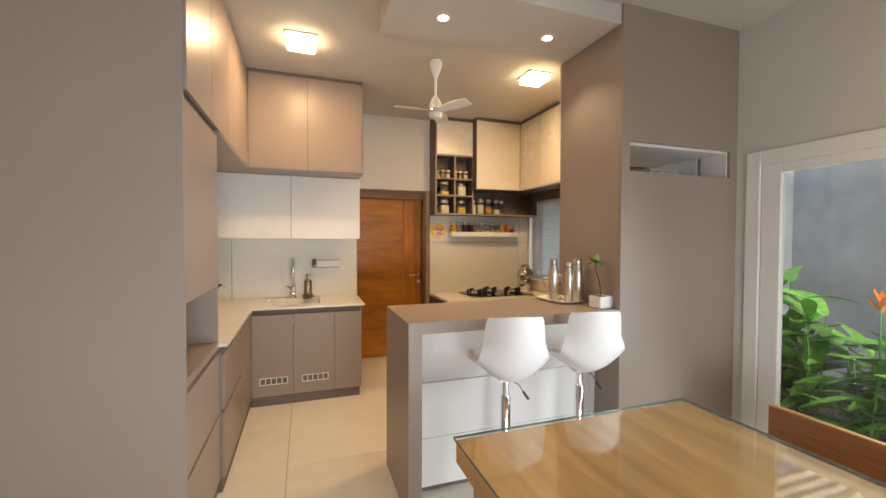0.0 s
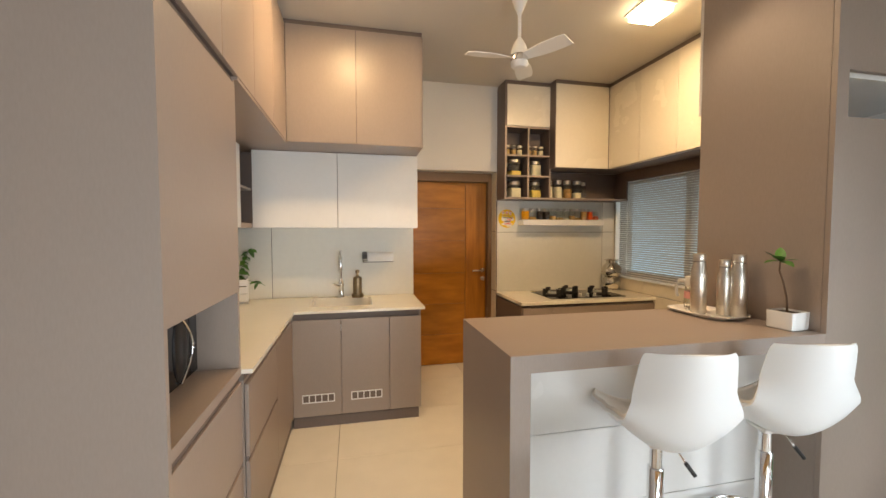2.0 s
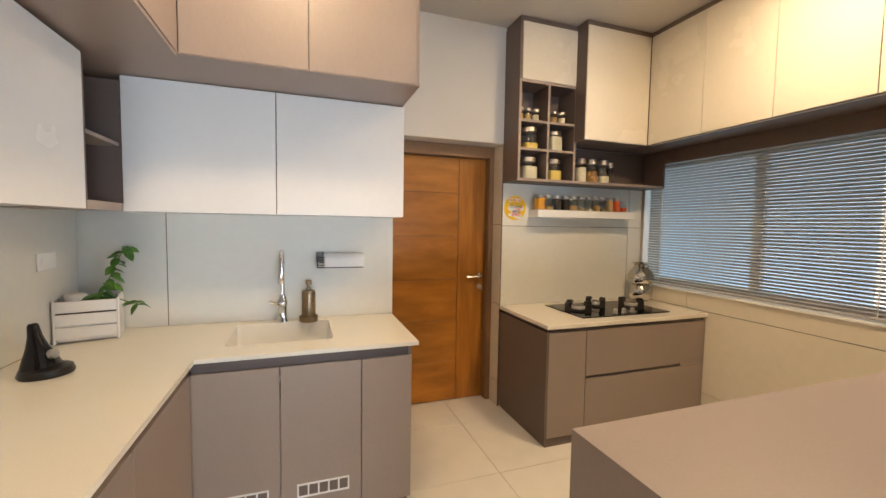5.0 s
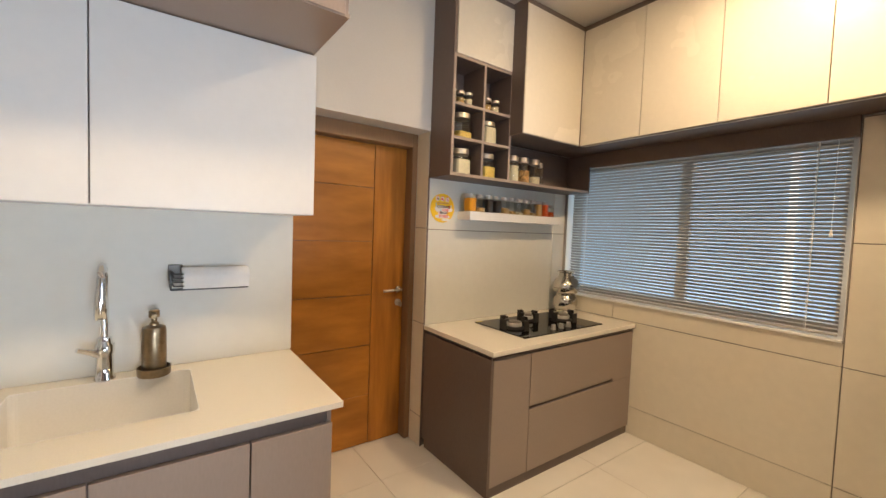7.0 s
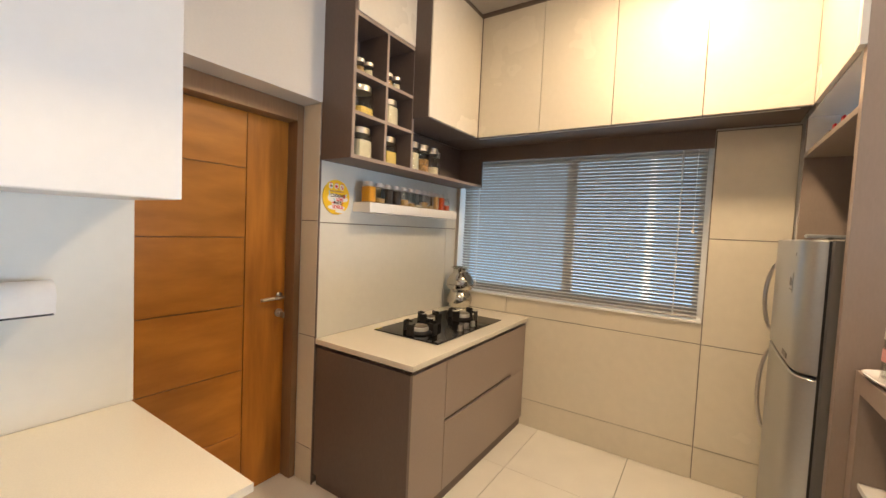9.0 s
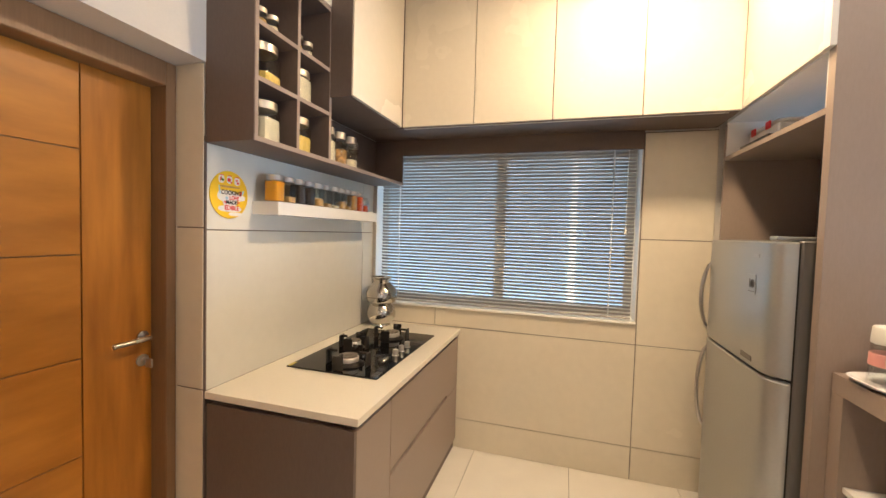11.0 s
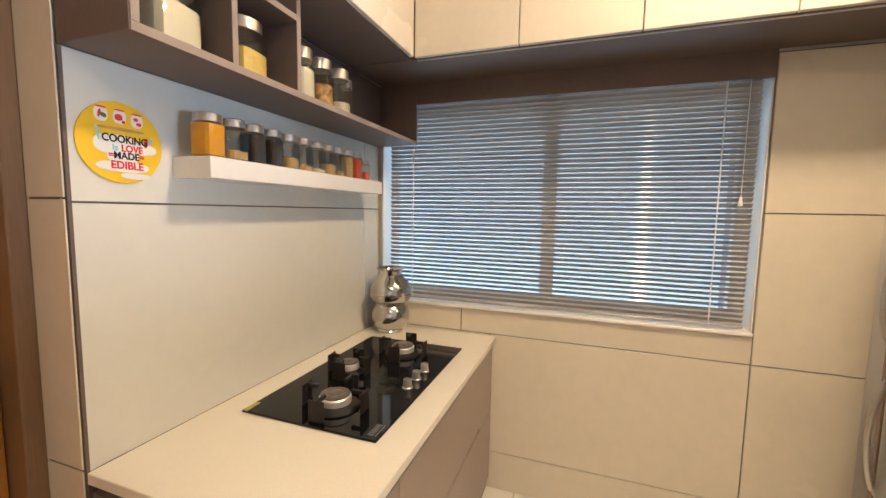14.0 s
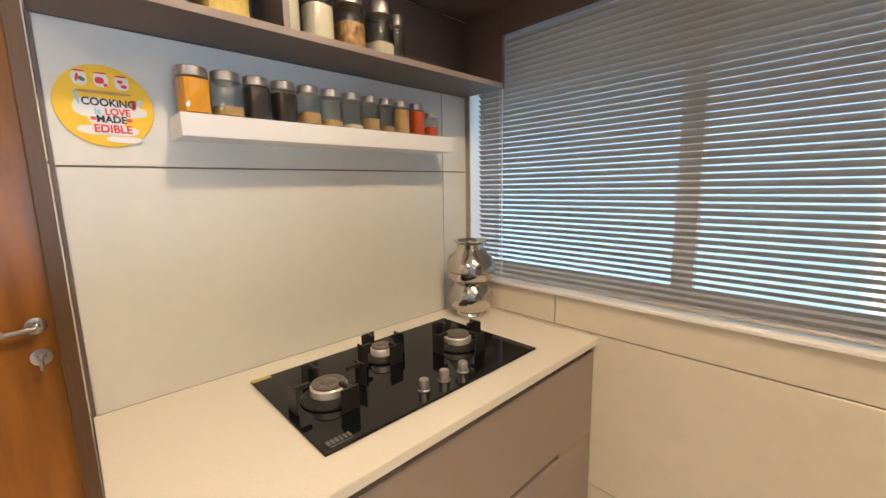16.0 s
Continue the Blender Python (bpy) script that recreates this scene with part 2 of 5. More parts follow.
def tube(points, radius, steps=10, bm=None, taper=None):
    """A round bar along points."""
    b = bmesh.new()
    pts = [Vector(p) for p in points]
    rings = []
    for i, p in enumerate(pts):
        d = (pts[min(i + 1, len(pts) - 1)] - pts[max(i - 1, 0)]).normalized()
        side = d.cross(Vector((0, 0, 1)) if abs(d.z) < 0.9 else Vector((1, 0, 0))).normalized()
        up = side.cross(d)
        r = radius if taper is None else radius + (taper - radius) * i / (len(pts) - 1)
        rings.append([b.verts.new(p + r * (math.cos(2 * math.pi * k / steps) * side + math.sin(2 * math.pi * k / steps) * up)) for k in range(steps)])
    for lo, hi in zip(rings, rings[1:]):
        for k in range(steps):
            b.faces.new((lo[k], lo[(k + 1) % steps], hi[(k + 1) % steps], hi[k]))
    b.faces.new(rings[0][::-1]), b.faces.new(rings[-1])
    return merge(bm, b)


def moved(bm, m):
    bmesh.ops.transform(bm, matrix=m, verts=bm.verts)
    return bm


def structure(name, bm, mat, label, category):
    ob = part(name, bm, mat)
    return tagged(ob, label, category, "", "structure")


def tiles(parent, mat, spans, thick, axis, at, gap=0.0025, name="tile"):
    """Flat pieces over rectangles (a0, a1, b0, b1) of a plane across axis, growing from at by thick."""
    made = {}
    for a0, a1, b0, b1 in spans:
        size = (round(a1 - a0, 4), round(b1 - b0, 4))
        if size not in made:
            w, h = size[0] / 2 - gap, size[1] / 2 - gap
            t0, t1 = sorted((0, thick))
            dims = {"x": (t0, t1, -w, w, -h, h), "y": (-w, w, t0, t1, -h, h), "z": (-w, w, -h, h, t0, t1)}[axis]
            b = box(*dims, bevel=0.0012)
            me = bpy.data.meshes.new(name)
            b.to_mesh(me)
            b.free()
            me.materials.append(mat)
            made[size] = me
        ob = new(name, made[size])
        a, c = (a0 + a1) / 2, (b0 + b1) / 2
        ob.parent = parent
        ob.location = {"x": (at, a, c), "y": (a, at, c), "z": (a, c, at)}[axis]


# ---- the shell of the place ----
CZ = 3.10
XW, XE, YN = -1.10, 3.05, 4.97
floor = structure("floor", box(-1.6, 3.4, -3.4, 5.6, -0.15, -0.012), GROUT, "floor of large ivory vitrified tiles with thin joints", "floor")
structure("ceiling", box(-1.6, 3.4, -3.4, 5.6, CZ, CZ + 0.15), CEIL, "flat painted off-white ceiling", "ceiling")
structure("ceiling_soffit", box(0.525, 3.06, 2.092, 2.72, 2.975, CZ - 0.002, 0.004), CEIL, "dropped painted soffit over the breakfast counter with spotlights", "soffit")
# taupe instead of paint: the unseen dining part is darkened to bounce less light
structure("wall_west", box(-1.30, XW, -3.2, 5.5, -0.1, CZ), TAUPE, "plain side wall, mostly unseen, coloured taupe to cut bounced light", "wall")
structure("wall_north", box(XW, 0.607, 4.675, 5.5, -0.1, CZ), PAINT, "painted wall behind the sink counter", "wall")
bm = box(0.607, 1.585, 4.965, 5.35, 2.185, CZ)
structure("wall_north_2", bm, PAINT, "off-white painted wall above the wooden door", "wall")
bm = box(1.578, 3.30, 4.988, 5.5, -0.1, CZ)
structure("wall_north_3", bm, PAINT, "wall behind the hob counter", "wall")
structure("wall_north_4", box(0.607, 1.578, 5.36, 5.5, -0.1, CZ), PAINT, "wall behind the closed door", "wall")
bm = box(XE + 0.018, 3.28, 2.09, 3.14, -0.1, CZ)
box(XE + 0.018, 3.28, 3.14, 4.988, -0.1, 1.0, bm=bm)
box(XE + 0.018, 3.28, 3.14, 4.988, 2.13, CZ, bm=bm)
box(XE + 0.018, 3.28, 4.945, 4.988, 1.0, 2.13, bm=bm)
wall_e = structure("wall_east", bm, PAINT, "beige tiled kitchen wall with a wide window", "wall")
bm = box(3.07, 3.28, 1.98, 2.09, -0.1, CZ)
box(3.07, 3.28, -3.2, 1.98, 2.17, CZ, bm=bm)
box(3.07, 3.28, -3.2, -1.1, -0.1, 2.17, bm=bm)
box(3.07, 3.28, -1.1, 1.98, -0.1, 0.03, bm=bm)
structure("wall_east_2", bm, PAINT, "off-white dining wall around the garden window", "wall")
# unseen wall: opening assumed for the south lamp, dark colour cuts bounced light
bm = box(-1.3, 0.05, -3.2, -3.0, -0.1, CZ)
box(1.75, 3.28, -3.2, -3.0, -0.1, CZ, bm=bm)
box(0.05, 1.75, -3.2, -3.0, 1.18, CZ, bm=bm)
box(0.05, 1.75, -3.2, -3.0, -0.1, 0.15, bm=bm)
structure("wall_south", bm, BROWN, "unseen wall, dark to cut bounced light, with an assumed daylight opening", "wall")
structure("ground", box(-30, 30, -30, 30, -0.4, -0.2), SOIL, "dark garden soil", "ground")


# ---- cabinets ----
def door_panel(name, x0, x1, y0, y1, z0, z1, mat, parent, label=""):
    return part(name, box(x0, x1, y0, y1, z0, z1, 0.0015), mat, parent, label)


# sink base cabinets
G = 0.0022
base = thing("sink_base_cabinet", (0.07, 4.2, 0), "matte taupe laminate base cabinet under the sink counter", "cabinet")
part("body", box(-0.41, 0.572, 4.005, 4.64, 0.085, 0.69), TAUPE, base)
part("side_panel", box(0.556, 0.572, 4.005, 4.64, 0.69, 0.899), TAUPE, base)
part("plinth", box(-0.43, 0.552, 3.992, 4.62, 0.0, 0.083), BROWN, base, "dark brown plinth")
for x0, x1 in ((-0.428, -0.065), (-0.065, 0.313), (0.313, 0.572)):
    door_panel("door", x0 + G, x1 - G, 3.986, 4.004, 0.088, 0.846, TAUPE, base)
part("corner_post", box(-0.4485, -0.4275, 3.987, 4.03, 0.088, 0.846), TAUPE, base)
part("gola_rail", box(-0.428, 0.555, 4.006, 4.03, 0.80, 0.899), BROWN, base, "dark recessed grip channel")
for x0 in (-0.362, 0.008):
    bm = box(x0, x0 + 0.245, 3.981, 3.985, 0.196, 0.204)
    box(x0, x0 + 0.245, 3.981, 3.985, 0.256, 0.264, bm=bm)
    for k in range(6):
        xx = x0 + k * 0.0474
        box(xx, xx + 0.008, 3.981, 3.985, 0.204, 0.256, bm=bm)
    vent = part("vent_grille", bm, WHITE, base, "white plastic vent grille")
    part("vent_backing", box(x0 + 0.006, x0 + 0.239, 3.9845, 3.9858, 0.202, 0.258), BROWN, vent)

west = thing("drawer_base_cabinet", (-0.7, 3.4, 0), "matte taupe drawer base cabinet with slim grip slots", "cabinet")
part("body", box(-1.09, -0.45, 2.70, 3.98, 0.085, 0.865), TAUPE, west)
part("plinth", box(-1.09, -0.445, 2.70, 3.99, 0.0, 0.083), BROWN, west, "dark brown plinth")
door_panel("drawer_front", -0.448, -0.430, 2.705, 3.372, 0.088, 0.490, TAUPE, west)
door_panel("drawer_front", -0.448, -0.430, 2.705, 3.372, 0.512, 0.848, TAUPE, west)
door_panel("filler_panel", -0.448, -0.430, 3.375, 3.985, 0.088, 0.848, TAUPE, west)
part("grip_slot", box(-0.452, -0.438, 2.705, 3.36, 0.489, 0.513), BROWN, west, "dark recessed grip slot")
part("gola_rail", box(-0.47, -0.449, 2.70, 3.985, 0.866, 0.899), BROWN, west, "dark recessed grip channel")

# counter top with the sink hole
top = thing("sink_countertop", (-0.2, 4.2, 0.90), "cream quartz L-shaped countertop beside the sink", "countertop")
bm = box(-1.097, -0.408, 2.692, 3.97, 0.90, 0.92)
SX0, SX1, SY0, SY1 = -0.325, 0.190, 4.140, 4.578
box(-1.097, SX0, 3.97, 4.657, 0.90, 0.92, bm=bm)
box(SX1, 0.602, 3.97, 4.657, 0.90, 0.92, bm=bm)
box(SX0, SX1, 3.97, SY0, 0.90, 0.92, bm=bm)
box(SX0, SX1, SY1, 4.657, 0.90, 0.92, bm=bm)
bmesh.ops.remove_doubles(bm, verts=bm.verts, dist=1e-4)
part("slab", bm, QUARTZ, top)
sink = thing("kitchen_sink", (-0.06, 4.37, 0.72), "white composite undermount kitchen sink", "sink")
bm = box(SX0 + 0.002, SX1 - 0.002, SY0 + 0.002, SY1 - 0.002, 0.726, 0.9196)
bmesh.ops.delete(bm, geom=[f for f in bm.faces if all(v.co.z > 0.9 for v in f.verts)], context="FACES_ONLY")
bmesh.ops.bevel(bm, geom=[e for e in bm.edges if min(v.co.z for v in e.verts) < 0.73], offset=0.022, segments=4, profile=0.5, affect="EDGES")
bmesh.ops.recalc_face_normals(bm, faces=bm.faces)
bmesh.ops.solidify(bm, geom=bm.faces[:] + bm.edges[:] + bm.verts[:], thickness=-0.014)
bmesh.ops.recalc_face_normals(bm, faces=bm.faces)
part("bowl", bm, SOLID, sink)
part("drain", lathe([(0.045, 0.7265), (0.045, 0.731), (0.03, 0.732), (0.0, 0.729)], -0.02, 4.33), STEEL, sink, "steel drain", True)

# tall oven unit
tall = thing("tall_oven_unit", (-0.78, 2.32, 0), "tall taupe laminate unit with an open microwave niche", "cabinet")
bm = box(-1.09, -0.452, 1.962, 1.982, 0.0, 3.085)
part("side_panel", bm, TAUPE, tall)
part("side_panel", box(-1.09, -0.457, 2.67, 2.69, 0.925, 2.185), TAUPE, tall)
part("back_panel", box(-1.09, -1.07, 1.982, 2.67, 0.08, 2.185), BROWN, tall)
part("niche_floor", box(-1.07, -0.455, 1.982, 2.688, 0.895, 0.935, 0.001), TAUPE, tall)
part("niche_top", box(-1.07, -0.478, 1.982, 2.67, 1.275, 1.295), TAUPE, tall)
door_panel("door", -0.475, -0.455, 1.985, 2.689, 1.272, 2.172, TAUPE, tall)
part("lower_box", box(-1.07, -0.478, 1.982, 2.69, 0.085, 0.87), TAUPE, tall)
door_panel("drawer_front", -0.474, -0.455, 1.985, 2.689, 0.088, 0.478, TAUPE, tall)
door_panel("drawer_front", -0.474, -0.455, 1.985, 2.689, 0.500, 0.865, TAUPE, tall)
part("grip_slot", box(-0.478, -0.464, 1.985, 2.689, 0.477, 0.501), BROWN, tall)
part("gola_rail", box(-0.49, -0.466, 1.985, 2.689, 0.866, 0.894), BROWN, tall)
part("plinth", box(-1.07, -0.47, 1.982, 2.69, 0.0, 0.083), BROWN, tall)
part("shadow_gap", box(-1.07, -0.47, 1.982, 2.69, 2.174, 2.204), BROWN, tall)

# loft cupboards
lw = thing("loft_cupboard", (-0.77, 2.97, 2.19), "taupe laminate loft cupboard up to the ceiling", "cupboard", "loft cupboards")
part("body", box(-1.09, -0.46, 1.982, 3.98, 2.205, 3.06), BROWN, lw)
for y0, y1 in ((1.985, 2.48), (2.48, 2.99), (2.99, 3.475), (3.475, 3.96)):
    door_panel("door", -0.459, -0.440, y0 + G, y1 - G, 2.206, 3.062, TAUPE, lw)
part("bottom_board", box(-1.09, -0.444, 2.692, 3.96, 2.190, 2.2045), TAUPE, lw)
part("cornice", box(-1.09, -0.452, 1.982, 3.98, 3.062, CZ - 0.002), BROWN, lw)
ln = thing("loft_cupboard", (0.07, 4.3, 2.19), "taupe laminate loft cupboard above the white wall units", "cupboard", "loft cupboards")
part("body", box(-1.09, 0.570, 3.981, 4.655, 2.216, 3.06), BROWN, ln)
door_panel("door", -0.438, 0.068 - G, 3.960, 3.979, 2.206, 3.062, TAUPE, ln)
door_panel("door", 0.068 + G, 0.572, 3.960, 3.979, 2.206, 3.062, TAUPE, ln)
part("side_panel", box(0.570, 0.588, 3.975, 4.655, 2.216, 3.062), TAUPE, ln)
part("bottom_board", box(-1.09, 0.588, 3.964, 4.655, 2.202, 2.2155), TAUPE, ln)
part("cornice", box(-0.45, 0.58, 3.972, 4.655, 3.063, CZ - 0.002), BROWN, ln)

# white wall units over the sink
wu = thing("white_wall_unit", (-0.09, 4.48, 1.56), "glossy white two-door wall unit over the sink", "wall unit")
part("body", box(-0.765, 0.592, 4.341, 4.655, 1.567, 2.198), BROWN, wu)
part("side_panel", box(0.5925, 0.5965, 4.341, 4.655, 1.565, 2.198), WHITE, wu)
part("underside", box(-0.765, 0.594, 4.341, 4.655, 1.562, 1.5665), WHITE, wu)
door_panel("door", -0.767, -0.092 - G, 4.321, 4.339, 1.563, 2.198, WHITE, wu)
door_panel("door", -0.092 + G, 0.597, 4.321, 4.339, 1.563, 2.198, WHITE, wu)
ww = thing("white_wall_unit", (-0.93, 3.34, 1.56), "glossy white wall unit beside an open taupe shelf", "wall unit")
part("body", box(-1.095, -0.792, 2.70, 3.985, 1.567, 2.17), WHITE, ww)
for y0, y1 in ((2.70, 3.35), (3.35, 3.985)):
    door_panel("door", -0.790, -0.770, y0 + G, y1 - G, 1.563, 2.170, WHITE, ww)
osh = thing("open_corner_shelf", (-0.93, 4.14, 1.56), "open taupe corner shelf with one mid board", "shelf")
bm = box(-1.095, -0.770, 3.99, 4.318, 1.563, 1.60, 0.001)
part("bottom_board", bm, TAUPE, osh)
part("mid_board", box(-1.08, -0.776, 4.0, 4.318, 1.865, 1.883, 0.001), TAUPE, osh)
part("back_panel", box(-1.095, -1.082, 3.99, 4.64, 1.60, 2.172), BROWN, osh)
part("side_panel", box(-1.08, -0.772, 3.988, 4.0, 1.60, 2.172), BROWN, osh)
part("end_panel", box(-1.08, -0.769, 4.319, 4.34, 1.60, 2.172), BROWN, osh)

# hob counter
hob_cab = thing("hob_base_cabinet", (2.32, 4.62, 0), "taupe laminate drawer cabinet under the hob counter", "cabinet")
part("body", box(1.604, 3.045, 4.302, 4.96, 0.066, 0.806), TAUPE, hob_cab)
part("side_panel", box(1.585, 1.603, 4.281, 4.96, 0.066, 0.808), BROWN, hob_cab, "darker brown side panel")
part("plinth", box(1.60, 3.045, 4.296, 4.95, 0.0, 0.065), BROWN, hob_cab)
door_panel("filler_panel", 1.605, 1.910 - G, 4.281, 4.301, 0.068, 0.802, TAUPE, hob_cab)
door_panel("drawer_front", 1.910 + G, 3.045, 4.281, 4.301, 0.068, 0.452, TAUPE, hob_cab)
bm = box(1.910 + G, 2.80, 4.281, 4.301, 0.476, 0.802)
box(2.80, 3.045, 4.281, 4.301, 0.455, 0.802, bm=bm)
part("drawer_front", bm, TAUPE, hob_cab)
part("grip_slot", box(1.91, 2.80, 4.298, 4.3015, 0.452, 0.477), BROWN, hob_cab)
part("gola_rail", box(1.604, 3.045, 4.300, 4.33, 0.807, 0.829), BROWN, hob_cab)
hob_top = thing("hob_countertop", (2.3, 4.6, 0.83), "cream quartz countertop under the gas hob", "countertop")
part("slab", box(1.580, 3.048, 4.264, 4.9695, 0.83, 0.86, 0.002), QUARTZ, hob_top)

# spice rack unit, tall wall units and long shelf
rack = thing("spice_rack_unit", (1.84, 4.85, 1.87), "dark taupe wall unit with six spice cubbies and cream door", "wall unit")
t_ = 0.018
part("side_panel", box(1.583, 1.583 + t_, 4.733, 4.968, 1.892, 3.07), BROWN, rack)
part("side_cover", box(1.5800, 1.5828, 4.7335, 4.968, 1.8725, 3.07), BROWN, rack)
part("side_panel", box(2.083, 2.083 + t_, 4.733, 4.968, 1.892, 3.07), BROWN, rack)
part("back_panel", box(1.60, 2.084, 4.955, 4.968, 1.89, 3.07), BROWN, rack)
for z in (2.105, 2.319, 2.612):
    part("shelf_board", box(1.601, 2.083, 4.734, 4.955, z, z + t_), BROWN, rack)
for z0, z1 in ((1.892, 2.105), (2.123, 2.319), (2.337, 2.612)):
    part("divider", box(1.835, 1.853, 4.734, 4.955, z0, z1), BROWN, rack)
for x in (1.583, 2.083):
    part("edge_band", box(x, x + 0.018, 4.7305, 4.7328, 1.892, 2.632), TAUPE, rack, "lighter taupe edge banding")
for z in (2.105, 2.319, 2.612):
    part("edge_band", box(1.601, 2.083, 4.7317, 4.7337, z, z + t_), TAUPE, rack)
for z0, z1 in ((1.892, 2.105), (2.123, 2.319), (2.337, 2.612)):
    part("edge_band", box(1.835, 1.853, 4.7317, 4.7337, z0, z1), TAUPE, rack)
door_panel("door", 1.603, 2.098, 4.729, 4.748, 2.634, 3.055, CREAM, rack, "cream laminate door")
part("cornice", box(1.585, 2.10, 4.742, 4.968, 3.057, CZ - 0.002), BROWN, rack)
board = thing("long_wall_shelf", (2.3, 4.85, 1.87), "dark taupe long shelf board with an end panel by the window", "shelf")
part("board", box(1.583, 3.035, 4.734, 4.968, 1.872, 1.8915), BROWN, board)
part("edge_band", box(1.583, 3.035, 4.7312, 4.7338, 1.872, 1.8915), TAUPE, board, "lighter taupe edge banding")
part("back_panel", box(2.102, 3.034, 4.952, 4.968, 1.892, 2.195), BROWN, board)
part("end_panel", box(3.034, 3.05, 4.733, 4.968, 1.872, 2.195), BROWN, board)

wall_n = thing("cream_wall_unit", (2.39, 4.78, 2.2), "cream laminate wall unit up to the ceiling above the spice shelf", "wall unit", "cream wall units")
part("body", box(2.103, 2.72, 4.626, 4.950, 2.198, 3.06), BROWN, wall_n)
part("side_panel", box(2.085, 2.102, 4.612, 4.733, 2.196, 3.06), BROWN, wall_n)
door_panel("door", 2.090, 2.702, 4.604, 4.624, 2.200, 3.055, CREAM, wall_n)
part("cornice", box(2.09, 2.72, 4.618, 4.95, 3.0605, CZ - 0.002), BROWN, wall_n)
east = thing("cream_wall_unit", (2.88, 3.67, 2.2), "row of cream laminate doors above the kitchen window", "wall unit", "cream wall units")
part("body", box(2.727, 3.048, 2.755, 4.950, 2.198, 3.06), BROWN, east)
for y0, y1 in ((4.137, 4.602), (3.677, 4.137), (3.209, 3.677), (2.752, 3.209)):
    door_panel("door", 2.705, 2.725, y0 + G, y1 - G, 2.200, 3.055, CREAM, east)
part("cornice", box(2.72, 3.048, 2.75, 4.95, 3.0605, CZ - 0.002), BROWN, east)
part("light_groove", box(2.735, 2.741, 2.8, 4.6, 2.194, 2.1985), PAINT, east, "thin pale groove along the underside")
part("pelmet", box(3.036, 3.049, 3.14, 4.733, 2.084, 2.197), BROWN, east, "dark board above the blind")

# fridge alcove
alc = thing("fridge_housing", (2.5, 2.4, 0), "tall taupe laminate housing around the fridge with a pass-through niche", "cabinet")
part("side_panel", box(2.003, 2.043, 2.094, 2.737, 0.0, 2.973), TAUPE, alc)
bm = box(2.003, 3.068, 2.07, 2.092, 0.0, 2.018)
box(2.003, 3.068, 2.07, 2.092, 2.213, CZ - 0.003, bm=bm)
box(2.003, 2.068, 2.07, 2.092, 2.018, 2.213, bm=bm)
box(2.995, 3.068, 2.07, 2.092, 2.018, 2.213, bm=bm)
part("front_panel", bm, TAUPE, alc)
part("shelf_board", box(2.044, 2.955, 2.093, 2.737, 1.985, 2.008), TAUPE, alc)
part("east_panel", box(2.955, 2.975, 2.30, 2.737, 0.0, 2.19), TAUPE, alc)
part("shelf_board", box(2.9555, 2.9845, 2.0935, 2.299, 1.985, 2.008), TAUPE, alc)
part("niche_ceiling", box(2.9555, 2.9845, 2.111, 2.299, 2.199, 2.214), WHITE, alc, "white niche lining")
part("niche_end", box(2.985, 2.998, 2.0925, 2.299, 2.0, 2.214), WHITE, alc, "white niche lining")
part("back_panel", box(2.044, 2.955, 2.094, 2.11, 0.0, 1.984), BROWN, alc)
for x, y0 in ((2.044, 2.094), (2.946, 2.30)):
    part("niche_lining", box(x, x + 0.008, y0, 2.735, 2.009, 2.197), WHITE, alc, "white niche lining")
cab_s = thing("cream_wall_unit", (2.37, 2.42, 2.2), "cream top cupboard above the fridge housing", "wall unit", "cream wall units")
part("body", box(2.044, 2.955, 2.11, 2.733, 2.199, 3.06), WHITE, cab_s)
door_panel("door", 2.048, 2.702, 2.735, 2.754, 2.203, 3.055, CREAM, cab_s)
part("end_strip", box(2.003, 2.045, 2.738, 2.757, 2.203, 2.97), PAINT, cab_s)

# peninsula
pen = thing("breakfast_counter", (1.28, 2.38, 0), "taupe laminate breakfast counter with a waterfall end and white panelled front", "counter")
part("countertop", box(0.571, 2.001, 2.07, 2.690, 1.035, 1.100), TAUPE, pen)
part("end_panel", box(0.571, 0.648, 2.07, 2.690, 0.0, 1.035), TAUPE, pen)
for z0, z1 in ((0.03, 0.330), (0.334, 0.676), (0.680, 1.034)):
    part("front_panel", box(0.649, 2.001, 2.30, 2.318, z0, z1, 0.0008), WHITE, pen, "white laminate front board")
part("skirting", box(0.649, 2.001, 2.312, 2.33, 0.0, 0.029), BROWN, pen)
part("shelf_back", box(0.649, 2.001, 2.3185, 2.332, 0.03, 1.034), WHITE, pen)
for z in (0.08, 0.40, 0.72):
    part("shelf_board", box(0.649, 2.001, 2.333, 2.675, z, z + 0.018), WHITE, pen)
for x in (1.10, 1.55):
    part("divider", box(x, x + 0.018, 2.333, 2.67, 0.098, 0.40, bm=box(x, x + 0.018, 2.333, 2.67, 0.418, 0.72, bm=box(x, x + 0.018, 2.333, 2.67, 0.738, 1.034))), WHITE, pen)
part("end_panel", box(1.94, 2.0015, 2.333, 2.69, 0.0, 1.034), TAUPE, pen)

# ---- door ----
fr = tagged(thing("door_1", (1.05, 5.15, 0), "closed teak veneer door with inlaid grooves and a dark frame", "door"), kind="structure")
part("frame_jamb", box(1.534, 1.577, 5.115, 5.30, 0.0, 2.183, 0.003), JAMB, fr)
part("frame_jamb", box(0.610, 0.675, 5.115, 5.30, 0.0, 2.183, 0.003), JAMB, fr)
part("frame_head", box(0.675, 1.534, 5.116, 5.30, 2.088, 2.183, 0.003), JAMB, fr)
leaf = part("leaf_core", box(0.677, 1.532, 5.203, 5.235, 0.006, 2.086), JAMB, fr)
zs = [0.008, 0.355, 0.707, 1.058, 1.425, 1.79, 2.085]
